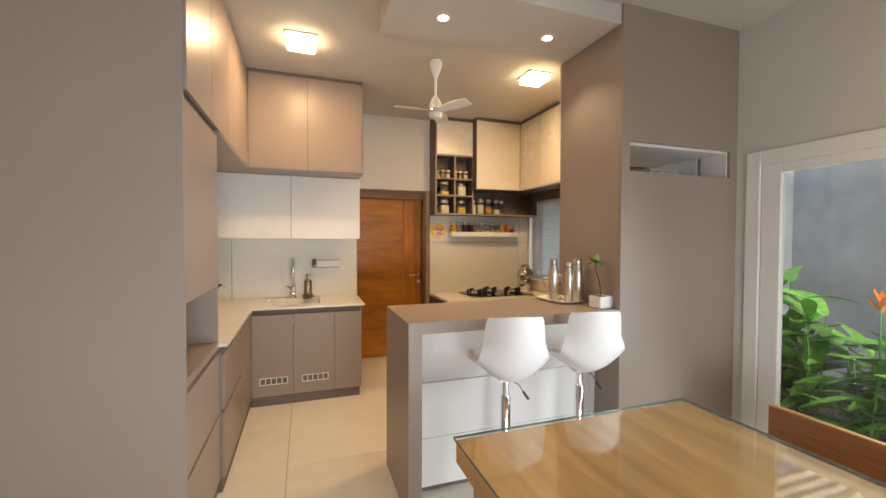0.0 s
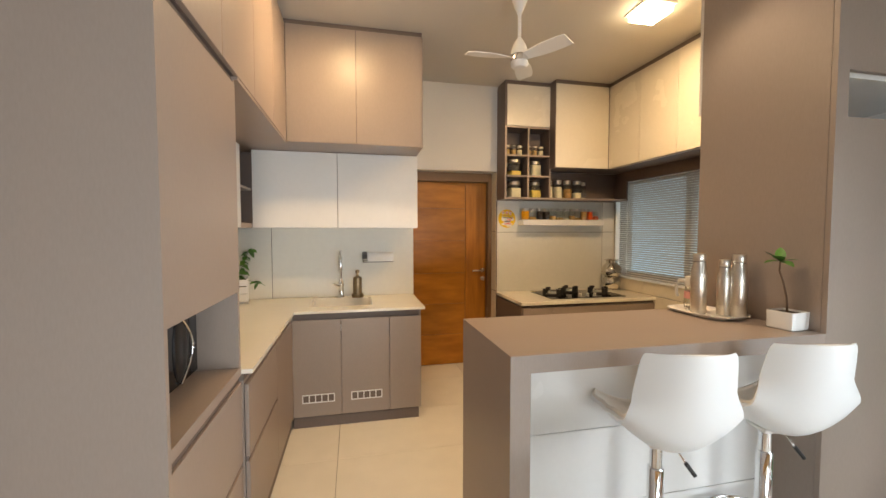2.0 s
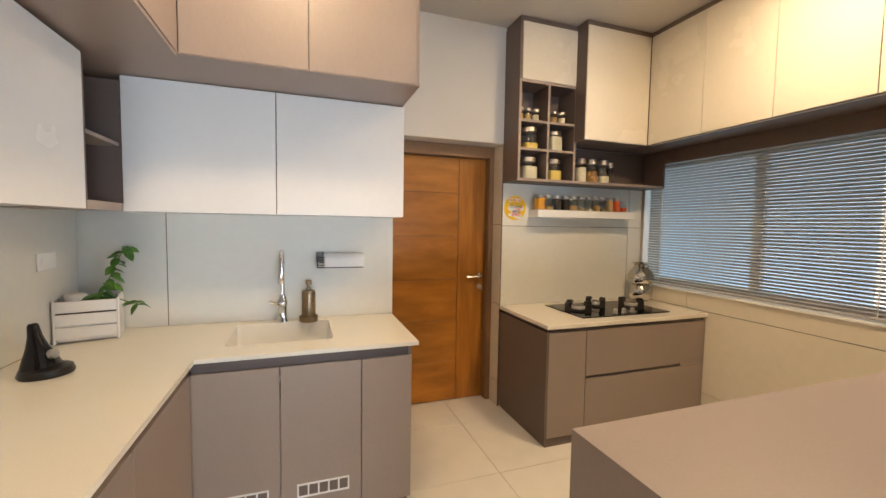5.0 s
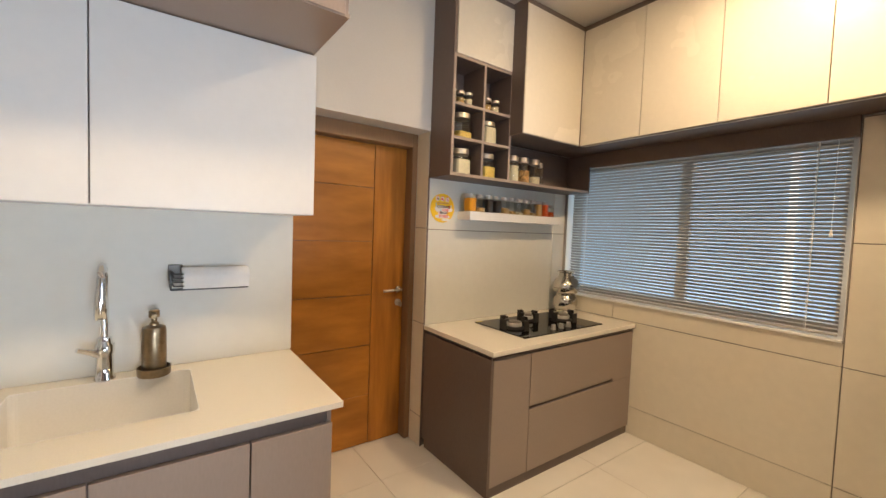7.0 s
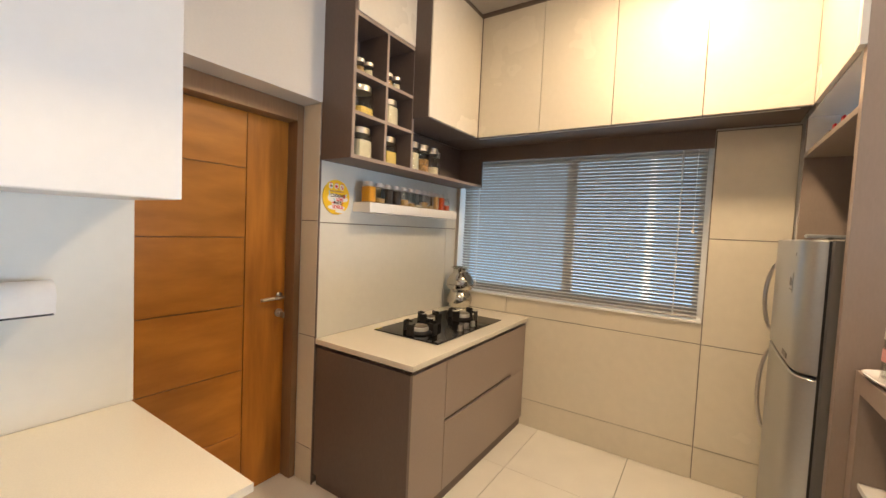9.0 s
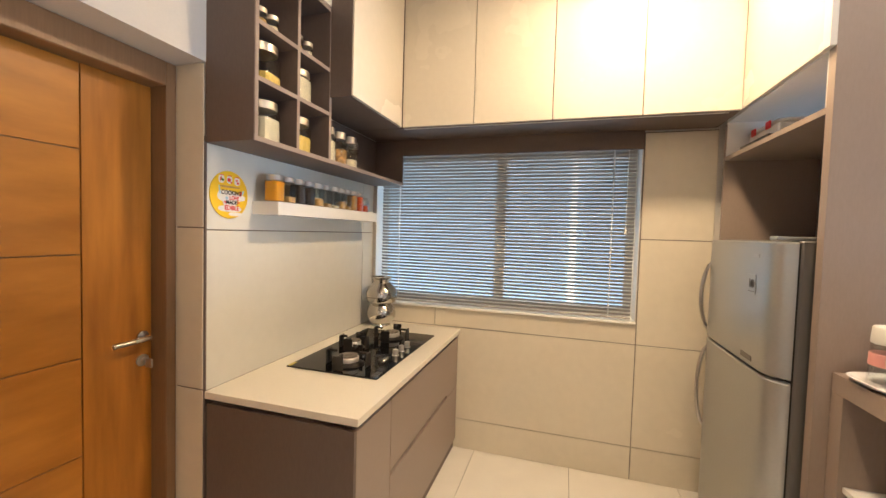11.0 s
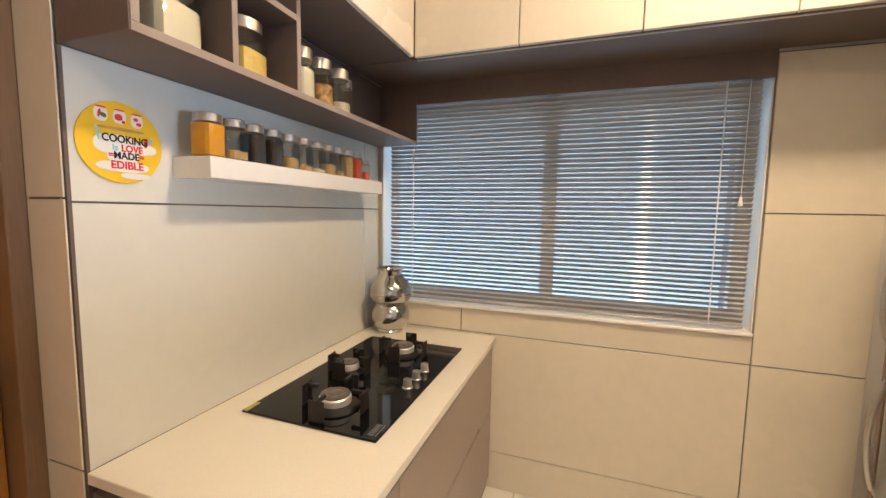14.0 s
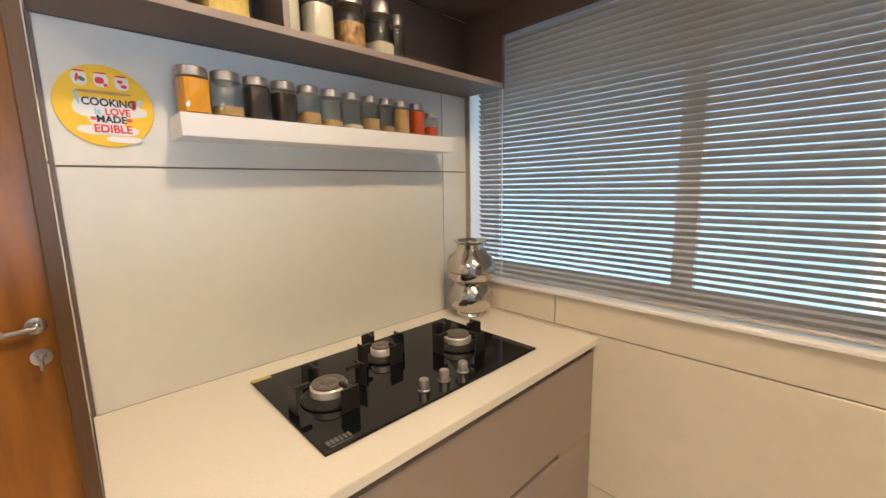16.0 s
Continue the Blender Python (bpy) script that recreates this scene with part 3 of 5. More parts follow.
for z0, z1 in zip(zs, zs[1:]):
    part("veneer_panel", box(0.678, 1.282, 5.194, 5.2035, z0 + 0.002, z1 - 0.002, 0.001), TEAK, fr)
part("veneer_stile", box(1.287, 1.531, 5.194, 5.2035, 0.008, 2.085, 0.001), TEAKV, fr)
h = part("door_handle", lathe([(0.024, 0), (0.024, 0.008), (0.018, 0.011), (0.009, 0.012), (0.009, 0.045)], 0, 0), STEEL, None, "", True)
h.data.transform(pose(1.493, 5.194, 1.085, 90, 0, 0) @ Matrix.Identity(4))
h.data.transform(Matrix.Translation(-Vector((1.05, 5.15, 0))))
h.parent = fr
h["label"] = "brushed steel lever handle"
AT[h] = Vector((1.05, 5.15, 0))
part("lever", tube([(1.493, 5.152, 1.085), (1.465, 5.148, 1.085), (1.425, 5.150, 1.083), (1.360, 5.155, 1.080)], 0.009), STEEL, h, "", True)
bm = moved(lathe([(0.024, 0), (0.024, 0.006), (0.012, 0.008), (0.012, 0.022), (0.0, 0.023)], 0, 0), pose(1.493, 5.194, 0.99, 90, 0, 0))
part("lock_rose", bm, STEEL, fr, "", True)
part("key", box(1.489, 1.497, 5.14, 5.172, 0.965, 1.0, 0.001), STEEL, fr)

# ---- splash panels and wall tiles ----
sp = structure("backsplash_sink", box(XW, 0.607, 4.662, 4.674, 0.92, 1.70), GROUT, "pale grey backsplash panels over the sink counter", "backsplash")
tiles(sp, SPLASH, [(XW, -0.689, 0.918, 1.66), (-0.689, 0.6095, 0.918, 1.66)], -0.005, "y", 4.662)
spw = structure("backsplash_west", box(-1.099, -1.0985, 2.69, 4.657, 0.92, 1.66), GROUT, "pale grey backsplash panel on the side wall", "backsplash")
tiles(spw, SPLASH, [(2.70, 3.70, 0.922, 1.60), (3.70, 4.655, 0.922, 1.60)], 0.004, "x", -1.098)
sh_ = structure("backsplash_hob", box(1.588, XE, 4.976, 4.987, 0.0, 1.9), GROUT, "pale glossy backsplash panels behind the hob", "backsplash")
tiles(sh_, SPLASH, [(1.584, 2.895, 0.8575, 1.522), (2.895, 3.053, 0.8575, 1.522), (1.584, 2.895, 1.522, 1.8735), (2.895, 3.053, 1.522, 1.8735)], -0.006, "y", 4.976)
structure("trim_hob_edge", box(1.5785, 1.5865, 4.966, 4.9875, 0.0, 1.870), BROWN, "slim dark steel corner trim beside the door", "trim")
rv = structure("door_reveal", box(1.5775, 1.5779, 4.99, 5.11, 0.0, 2.18), GROUT, "beige tiled reveal beside the door", "reveal")
tiles(rv, TILE, [(4.968, 5.114, z0, z1) for z0, z1 in ((0.0, 0.212), (0.212, 0.868), (0.868, 1.53), (1.53, 2.183))], -0.004, "x", 1.577)
spans = [(2.740, 3.134, a, b) for a, b in ((0.0, 0.212), (0.212, 0.868), (0.868, 1.53), (1.53, 2.185))]
spans += [(3.134, 4.30, 0.0, 0.212), (3.134, 4.30, 0.212, 0.868), (3.134, 4.46, 0.868, 0.998), (4.46, 4.968, 0.868, 0.998), (4.30, 4.968, 0.0, 0.868)]
bk = structure("wall_tile_bed", box(3.0605, 3.0675, 2.74, 4.968, 0.0, 0.999, bm=box(3.0605, 3.0675, 2.74, 3.137, 0.999, 2.19)), GROUT, "beige wall tiles with dark joints around the window", "wall tiles")
tiles(bk, TILE, spans, -0.010, "x", 3.060)
tagged(bk, kind="structure")

# ---- floor tiles ----
xs = [-1.34, -0.08, 1.18, 2.44, 3.4]
ys = [-3.2 + 0.0] + [2.86 - 0.637 * k for k in range(9, -1, -1)] + [3.5, 4.14, 4.775, 5.4]
tiles(floor, FLOOR, [(a, b, c, d) for a, b in zip(xs, xs[1:]) for c, d in zip(ys, ys[1:])], 0.012, "z", -0.012, 0.0015, "floor_tile")
structure("skirting", box(0.607, 0.615, 4.66, 5.05, 0.0, 0.1), TILE, "tile skirting beside the door", "skirting")

# ---- kitchen window with its blind ----
kw = tagged(thing("window_1", (3.2, 4.04, 1.0), "wide white sliding kitchen window behind a venetian blind", "window"), kind="structure")
part("window_sill", box(3.035, 3.28, 3.14, 4.945, 0.998, 1.012, 0.002), FRAMEW, kw)
part("window_frame", box(3.18, 3.235, 3.141, 3.20, 1.013, 2.13, bm=box(3.18, 3.235, 4.938, 4.944, 1.013, 2.13, bm=box(3.18, 3.235, 3.20, 4.938, 1.013, 1.07, bm=box(3.18, 3.235, 3.20, 4.938, 2.07, 2.13)))), FRAMEW, kw)
part("meeting_stile", box(3.185, 3.23, 3.995, 4.065, 1.07, 2.07), FRAMEW, kw)
for y0, y1 in ((3.2, 3.995), (4.065, 4.938)):
    ob = part("pane", box(3.205, 3.210, y0, y1, 1.07, 2.07), GLASS, kw)
    ob.visible_shadow = False
part("reveal_lining", box(3.051, 3.18, 3.1405, 3.146, 1.012, 2.13, bm=box(3.051, 3.18, 4.939, 4.9445, 1.012, 2.13)), FRAMEW, kw)

blind = thing("venetian_blind", (3.08, 4.04, 1.03), "grey aluminium venetian blind, lowered and half tilted", "blind")
part("headrail", box(3.055, 3.10, 3.168, 4.905, 2.09, 2.128, 0.002), BROWN, blind)
part("bottom_rail", box(3.068, 3.092, 3.168, 4.905, 1.022, 1.034, 0.003), SLAT, blind)
sb = bmesh.new()
for k in range(5):
    u = -0.0132 + 0.0264 * k / 4
    c = 0.0022 * (1 - (u / 0.0132) ** 2)
    for y in (-0.868, 0.868):
        sb.verts.new((u, y, c))
    for y in (-0.868, 0.868):
        sb.verts.new((u, y, c + 0.0006))
sb.verts.ensure_lookup_table()
for k in range(4):
    a, b_ = 4 * k, 4 * (k + 1)
    v = sb.verts
    sb.faces.new((v[a], v[a + 1], v[b_ + 1], v[b_]))
    sb.faces.new((v[a + 2], v[b_ + 2], v[b_ + 3], v[a + 3]))
bmesh.ops.recalc_face_normals(sb, faces=sb.faces)
slat_mesh = bpy.data.meshes.new("slat")
sb.to_mesh(slat_mesh)
sb.free()
slat_mesh.materials.append(SLAT)
N_SLAT = 45
for k in range(N_SLAT):
    ob = new("slat", slat_mesh)
    ob.parent = blind
    ob.matrix_local = pose(0, -0.0035, 0.020 + k * (1.048 / N_SLAT), 0, 41 + random.uniform(-0.8, 0.8), 0)
for y in (3.30, 4.76):
    part("ladder_cord", tube([(3.070, y, 1.03), (3.070, y, 2.09)], 0.0030, 6), FABRIC, blind)
for y in (3.305, 4.765):
    part("ladder_tape", tube([(3.060, y, 1.03), (3.060, y, 2.09)], 0.0009, 6), FABRIC, blind)
part("tilt_wand", tube([(3.052, 4.855, 2.09), (3.052, 4.853, 1.55)], 0.004, 8), GLASS, blind)
part("pull_cord", tube([(3.052, 3.22, 2.09), (3.053, 3.222, 1.60)], 0.0015, 6), FABRIC, blind)
part("cord_bell", lathe([(0.004, 1.60), (0.009, 1.57), (0.009, 1.56), (0.0, 1.559)], 3.053, 3.222, 12), FRAMEW, blind)
structure("backdrop", box(3.62, 3.64, 3.115, 6.6, -0.2, 3.0), OUTSKY, "pale daylight haze beyond the kitchen window", "backdrop")
# added glowing strip, no real object: gives the blind its bright glint column
structure("glint_strip", box(3.60, 3.61, 3.50, 3.545, -0.1, 2.9), GLINT, "glowing strip added behind the blind for its column of glints", "backdrop")

# ---- garden window and what stands outside ----
gw = tagged(thing("window_2", (3.1, 0.44, 0.03), "tall white framed garden window in the dining area", "window"), kind="structure")
fx0, fx1 = 3.055, 3.12
bm = box(fx0, fx1, 1.90, 1.995, 0.03, 2.185, 0.004)
box(fx0, fx1, -1.1, -1.0, 0.03, 2.185, 0.004, bm=bm)
box(fx0, fx1, -1.0, 1.90, 2.085, 2.185, 0.004, bm=bm)
box(fx0, fx1, -1.0, 1.90, 0.03, 0.13, 0.004, bm=bm)
part("window_frame", bm, FRAMEW, gw)
for y0, y1 in ((0.45, 1.897), (-0.997, 0.448)):
    bm = box(fx0 + 0.012, fx1 - 0.008, y1 - 0.125, y1, 0.13, 2.085, 0.006)
    box(fx0 + 0.012, fx1 - 0.008, y0, y0 + 0.06, 0.13, 2.085, 0.006, bm=bm)
    box(fx0 + 0.012, fx1 - 0.008, y0 + 0.06, y1 - 0.125, 2.02, 2.085, 0.004, bm=bm)
    box(fx0 + 0.012, fx1 - 0.008, y0 + 0.06, y1 - 0.125, 0.13, 0.20, 0.004, bm=bm)
    part("sash", bm, FRAMEW, gw)
    ob = part("pane", box(3.088, 3.094, y0 + 0.06, y1 - 0.125, 0.20, 2.02), GLASS, gw)
    ob.visible_shadow = False
structure("garden_wall", box(5.3, 5.42, -3.0, 3.1, -0.3, 2.40), OUTW, "weathered grey garden boundary wall", "wall")
structure("garden_wall_2", box(3.3, 5.3, 2.98, 3.1, -0.3, 2.40), OUTW, "weathered grey garden return wall", "wall")
structure("planting_bed", box(3.3, 5.3, -3.0, 2.98, -0.25, 0.05), SOIL, "dark soil planting bed below the window", "soil")
per = thing("pergola", (3.8, 0, 2.3), "white slatted pergola over the garden strip", "pergola")
for k in range(38):
    y = -2.4 + k * 0.14
    part("slat", box(3.75, 5.41, y, y + 0.045, 2.50, 2.57), FRAMEW, per)
for x in (3.75, 5.32):
    part("beam", box(x, x + 0.08, -2.5, 3.06, 2.402, 2.4995), FRAMEW, per)
for y in (-2.4, 2.90):
    part("post", box(3.75, 3.83, y, y + 0.08, -0.2, 2.402), FRAMEW, per)

# ---- lamps and fan ----
def panel_light(x, y):
    t = thing("ceiling_panel_light", (x, y, 3.1), "square surface-mounted ceiling panel light glowing warm", "ceiling light", "ceiling panel lights")
    bm = box(x - 0.118, x - 0.104, y - 0.118, y + 0.118, 3.086, 3.0995, 0.002)
    box(x + 0.104, x + 0.118, y - 0.118, y + 0.118, 3.086, 3.0995, 0.002, bm=bm)
    box(x - 0.104, x + 0.104, y - 0.118, y - 0.104, 3.086, 3.0995, bm=bm)
    box(x - 0.104, x + 0.104, y + 0.104, y + 0.118, 3.086, 3.0995, bm=bm)
    part("frame", bm, FRAMEW, t)
    part("diffuser", box(x - 0.103, x + 0.103, y - 0.103, y + 0.103, 3.040, 3.098, 0.012, seg=3), LIGHTON, t, "glowing diffuser")


panel_light(0.02, 3.275)
panel_light(2.09, 3.278)
for x in (0.88, 1.65):
    t = thing("spotlight", (x, 2.41, 2.975), "small round recessed ceiling spotlight, switched on", "spotlight", "soffit spotlights")
    part("trim_ring", lathe([(0.030, 2.9745), (0.031, 2.968), (0.044, 2.966), (0.046, 2.9745)], x, 2.41), FRAMEW, t, "", True)
    part("bulb", lathe([(0.029, 2.9745), (0.029, 2.970), (0.0, 2.9695)], x, 2.41), SPOTON, t, "glowing bulb")

fan = thing("ceiling_fan", (1.115, 3.29, 3.1), "white three-blade ceiling fan with a chrome band", "ceiling fan")
FX, FY = 1.115, 3.29
part("canopy", lathe([(0.015, 2.955), (0.028, 2.985), (0.05, 3.04), (0.058, 3.075), (0.052, 3.098), (0.0, 3.0985)], FX, FY), SHELL, fan, "", True)
part("downrod", lathe([(0.011, 2.76), (0.011, 2.96)], FX, FY), SHELL, fan, "", True)
part("motor_cap", lathe([(0.013, 2.80), (0.024, 2.785), (0.042, 2.755), (0.052, 2.72), (0.055, 2.690), (0.0, 2.690)], FX, FY), SHELL, fan, "", True)
part("chrome_band", lathe([(0.0, 2.689), (0.058, 2.689), (0.060, 2.668), (0.058, 2.648), (0.0, 2.648)], FX, FY), CHROME, fan, "polished chrome band", True)
part("hub", lathe([(0.057, 2.647), (0.056, 2.628), (0.046, 2.610), (0.02, 2.603), (0.0, 2.602)], FX, FY), SHELL, fan, "", True)
for a in (178, 58, 298):
    b = bmesh.new()
    n = 10
    up = [[], []]
    for i in range(n + 1):
        s = i / n
        r = 0.05 + 0.31 * s
        w = 0.028 + 0.030 * min(1, s * 2.2) - 0.01 * max(0, s - 0.8) * 5
        for k, dz in ((0, 0.0), (1, 0.005)):
            up[k].append([b.verts.new((r, -w + 0.01 * s, 2.672 + dz + 0.010)), b.verts.new((r, w + 0.01 * s, 2.672 + dz - 0.012))])
    for i in range(n):
        for k in (0, 1):
            b.faces.new((up[k][i][0], up[k][i + 1][0], up[k][i + 1][1], up[k][i][1]))
        for e in (0, 1):
            b.faces.new((up[0][i][e], up[0][i + 1][e], up[1][i + 1][e], up[1][i][e]))
    for i in (0, n):
        b.faces.new((up[0][i][0], up[0][i][1], up[1][i][1], up[1][i][0]))
    moved(b, Matrix.Translation((FX, FY, 0)) @ Matrix.Rotation(radians(a), 4, "Z"))
    part("blade", b, SHELL, fan)

# ---- bar stools ----
def bar_stool(x, y):
    st = thing("bar_stool", (x, y, 0), "white moulded swivel bar stool on a chrome pedestal", "stool", "bar stools")
    part("base_plate", lathe([(0.0, 0.0), (0.205, 0.0), (0.205, 0.006), (0.19, 0.012), (0.06, 0.028), (0.034, 0.05), (0.034, 0.06), (0.0, 0.06)], x, y, 40), CHROME, st, "polished chrome round base", True)
    part("column", lathe([(0.029, 0.06), (0.029, 0.64), (0.026, 0.644), (0.0, 0.644)], x, y), CHROME, st, "", True)
    part("gas_lift", lathe([(0.022, 0.644), (0.022, 0.735), (0.0, 0.735)], x, y), CHROME, st, "", True)
    pts = [(x + 0.02, y + 0.02, 0.30)] + [(x + 0.15 * math.cos(radians(t_)), y + 0.10 + 0.12 * math.sin(radians(t_)), 0.30) for t_ in range(-40, 221, 13)] + [(x - 0.02, y + 0.02, 0.30)]
    part("foot_ring", tube(pts, 0.009, 10), CHROME, st, "chrome foot ring", True)
    part("foot_collar", lathe([(0.0, 0.28), (0.034, 0.28), (0.036, 0.285), (0.036, 0.315), (0.034, 0.32), (0.0, 0.32)], x, y), CHROME, st, "", True)
    part("seat_plate", box(x - 0.045, x + 0.045, y - 0.05, y + 0.05, 0.736, 0.752, 0.004), ALU, st)
    lev = part("lever", tube([(x + 0.03, y, 0.728), (x + 0.07, y - 0.02, 0.715), (x + 0.095, y - 0.03, 0.675)], 0.004, 8), CHROME, st, "", True)
    part("lever_grip", tube([(x + 0.095, y - 0.03, 0.675), (x + 0.125, y - 0.042, 0.632)], 0.008, 8), BLACKP, lev, "black plastic grip", True)
    prof = [(0.215, 0.800, 0.185), (0.205, 0.782, 0.20), (0.15, 0.768, 0.213), (0.05, 0.757, 0.222), (-0.06, 0.755, 0.228), (-0.135, 0.772, 0.230), (-0.185, 0.815, 0.228), (-0.215, 0.88, 0.220), (-0.235, 0.96, 0.206), (-0.25, 1.04, 0.197), (-0.262, 1.105, 0.188), (-0.268, 1.140, 0.180), (-0.270, 1.154, 0.168)]

    def surface(lift, rows):
        b = bmesh.new()
        grid = []
        for i, (dy, z, hw) in enumerate(rows):
            back = min(1, max(0, (z - 0.76) / 0.25)) if dy < 0 else 0
            row = []
            for k in range(13):
                u = -1 + k / 6
                c = abs(u) ** 1.9
                side = 0.05 + 0.085 * min(1, max(0, (0.2 - dy) / 0.25))
                corner = 0.012 * c if i >= len(prof) - 3 else 0
                row.append(b.verts.new((x + u * hw * 0.87, y + dy + 0.075 * c * back + lift * back, z + (side * c) * (1 - back) + lift * (1 - back) - corner)))
            grid.append(row)
        for lo, hi in zip(grid, grid[1:]):
            for k in range(12):
                b.faces.new((lo[k], lo[k + 1], hi[k + 1], hi[k]))
        bmesh.ops.recalc_face_normals(b, faces=b.faces)
        return b

    def smooth_rows(rows, m=3):
        out = []
        for i in range(len(rows) - 1):
            p0, p1, p2, p3 = rows[max(0, i - 1)], rows[i], rows[i + 1], rows[min(len(rows) - 1, i + 2)]
            for s in range(m):
                t = s / m
                out.append(tuple(0.5 * (2 * b + (c - a) * t + (2 * a - 5 * b + 4 * c - d) * t * t + (3 * b - a - 3 * c + d) * t ** 3) for a, b, c, d in zip(p0, p1, p2, p3)))
        return out + [rows[-1]]

    b = surface(0.0, smooth_rows(prof))
    bmesh.ops.solidify(b, geom=b.faces[:] + b.edges[:] + b.verts[:], thickness=0.012)
    part("seat_shell", b, SHELL, st, "glossy white one-piece bucket shell", True)
    b = surface(0.012, smooth_rows([(d, z, w * 0.97) for d, z, w in prof[:7]]))
    bmesh.ops.solidify(b, geom=b.faces[:] + b.edges[:] + b.verts[:], thickness=0.012)
    part("seat_cushion", b, CUSHION, st, "cream leatherette seat pad", True)
    return st


for stool, turn in ((bar_stool(1.153, 2.05), -13), (bar_stool(1.672, 2.05), -12)):
    stool.rotation_euler.z = radians(turn)

# ---- dining table and bench ----
tb = thing("dining_table", (1.22, 0.4, 0), "oak dining table with a clear glass top", "table")
part("tabletop", box(0.615, 1.84, -0.62, 1.462, 0.655, 0.748, 0.003), OAK, tb)
part("glass_top", box(0.608, 1.848, -0.63, 1.470, 0.7485, 0.7585, 0.0015), TOPGLASS, tb, "clear greenish glass sheet")
for x0, x1, y0, y1 in ((0.6065, 0.6079, -0.63, 1.470), (1.8481, 1.8495, -0.63, 1.470), (0.608, 1.848, -0.6315, -0.6301), (0.608, 1.848, 1.4701, 1.4715)):
    part("glass_edge", box(x0, x1, y0, y1, 0.7487, 0.7583), GLASSEDGE, tb, "dark green polished glass edge")
for x in (0.66, 1.70):
    for y in (-0.55, 1.30):
        part("leg", box(x, x + 0.09, y, y + 0.09, 0.0, 0.656, 0.004), OAK, tb)
bn = thing("wooden_bench", (2.3, 0.6, 0), "dark-stained wooden bench with a low plank back", "bench")
part("seat", box(2.02, 2.40, -0.4, 1.40, 0.42, 0.455, 0.004), BENCHW, bn)
part("backrest", box(2.41, 2.436, -0.42, 1.42, 0.30, 0.668, 0.004), BENCHW, bn)
part("top_edge", box(2.409, 2.437, -0.42, 1.42, 0.6685, 0.676, 0.002), OAK, bn, "pale top edge")
for x in (2.04, 2.35):
    for y in (-0.36, 1.30):
        part("leg", box(x, x + 0.05, y, y + 0.05, 0.0, 0.42, 0.003), BENCHW, bn)

# ---- fridge ----
fg = thing("refrigerator", (2.44, 2.5, 0), "silver two-door refrigerator with long bowed handles", "refrigerator")
part("body", box(2.075, 2.815, 2.13, 2.762, 0.03, 1.545, 0.006), FRIDGED, fg, "dark grey cabinet sides")


def bowed_door(z0, z1):
    b = bmesh.new()
    n, rows_ = 26, []
    for z in (z0, z0 + 0.006, z1 - 0.006, z1):
        inset = 0.006 if z in (z0, z1) else 0
        ring = []
        for k in range(n + 1):
            u = -1 + 2 * k / n
            e = max(0, (abs(u) - 0.76) / 0.24)
            yy = 2.838 + 0.006 * (1 - u * u) - 0.055 * (1 - math.sqrt(max(0, 1 - e * e)))
            ring.append(b.verts.new((2.445 + u * (0.372 - inset), yy - inset, z)))
        ring += [b.verts.new((2.445 + 0.372 - inset, 2.772, z)), b.verts.new((2.445 - 0.372 + inset, 2.772, z))]
        rows_.append(ring)
    for lo, hi in zip(rows_, rows_[1:]):
        for k in range(len(lo)):
            b.faces.new((lo[k], lo[(k + 1) % len(lo)], hi[(k + 1) % len(lo)], hi[k]))
    b.faces.new(rows_[0][::-1]), b.faces.new(rows_[-1])
    return b


dr1 = part("freezer_door", bowed_door(1.030, 1.540), FRIDGE, fg, "silver upper door", True)
dr2 = part("lower_door", bowed_door(0.075, 1.020), FRIDGE, fg, "silver lower door", True)
part("gasket", box(2.082, 2.808, 2.761, 2.773, 0.08, 1.535), BLACKP, fg)
part("hinge_cap", box(2.10, 2.16, 2.70, 2.83, 1.5455, 1.560, 0.004), FRIDGE, fg)
for z0, z1, d in ((1.05, 1.43, dr1), (0.52, 0.985, dr2)):
    pts = [(2.772, 2.80 + (0.052 * math.sin(math.pi * min(1, max(0, k / 12))) ** 0.55 if 0 < k < 12 else 0.0) + 0.018, z0 + (z1 - z0) * k / 12) for k in range(13)]
    part("handle", tube(pts, 0.0095, 10), STEEL, d, "bowed chrome handle", True)
part("energy_badge", box(2.215, 2.285, 2.8425, 2.8445, 1.325, 1.405), FRIDGE, dr1)
part("badge_letter", box(2.262, 2.270, 2.8445, 2.8455, 1.350, 1.385), FRIDGED, dr1)
part("badge_ring", moved(lathe([(0.011, 0), (0.011, 0.001), (0.018, 0.001), (0.018, 0)], 0, 0, 20), pose(2.24, 2.8445, 1.367, -90, 0, 0)), FRIDGED, dr1)
part("badge_bar", box(2.22, 2.275, 2.8445, 2.8455, 1.333, 1.337), FRIDGED, dr1)
part("brand_mark", box(2.20, 2.245, 2.840, 2.8435, 1.475, 1.487), LOGO, dr1)
part("nameplate", box(2.215, 2.315, 2.8425, 2.8455, 1.052, 1.074, 0.001), FRIDGED, dr1, "small dark nameplate")
for x in (2.11, 2.75):
    for y in (2.16, 2.72):
        part("foot", lathe([(0.0, 0.0), (0.02, 0.0), (0.02, 0.03), (0.0, 0.03)], x, y, 14), BLACKP, fg)
nbx = thing("storage_box", (2.86, 2.55, 2.008), "white plastic food box with red clips on the fridge shelf", "box")
part("tub", box(2.60, 2.925, 2.42, 2.640, 2.0085, 2.108, 0.012, seg=2), SHELL, nbx)
part("lid", box(2.595, 2.930, 2.415, 2.645, 2.1085, 2.124, 0.005), SHELL, nbx)
for x in (2.66, 2.82):
    part("clip", box(x, x + 0.04, 2.6455, 2.655, 2.092, 2.128, 0.002), RED, nbx, "red clip")
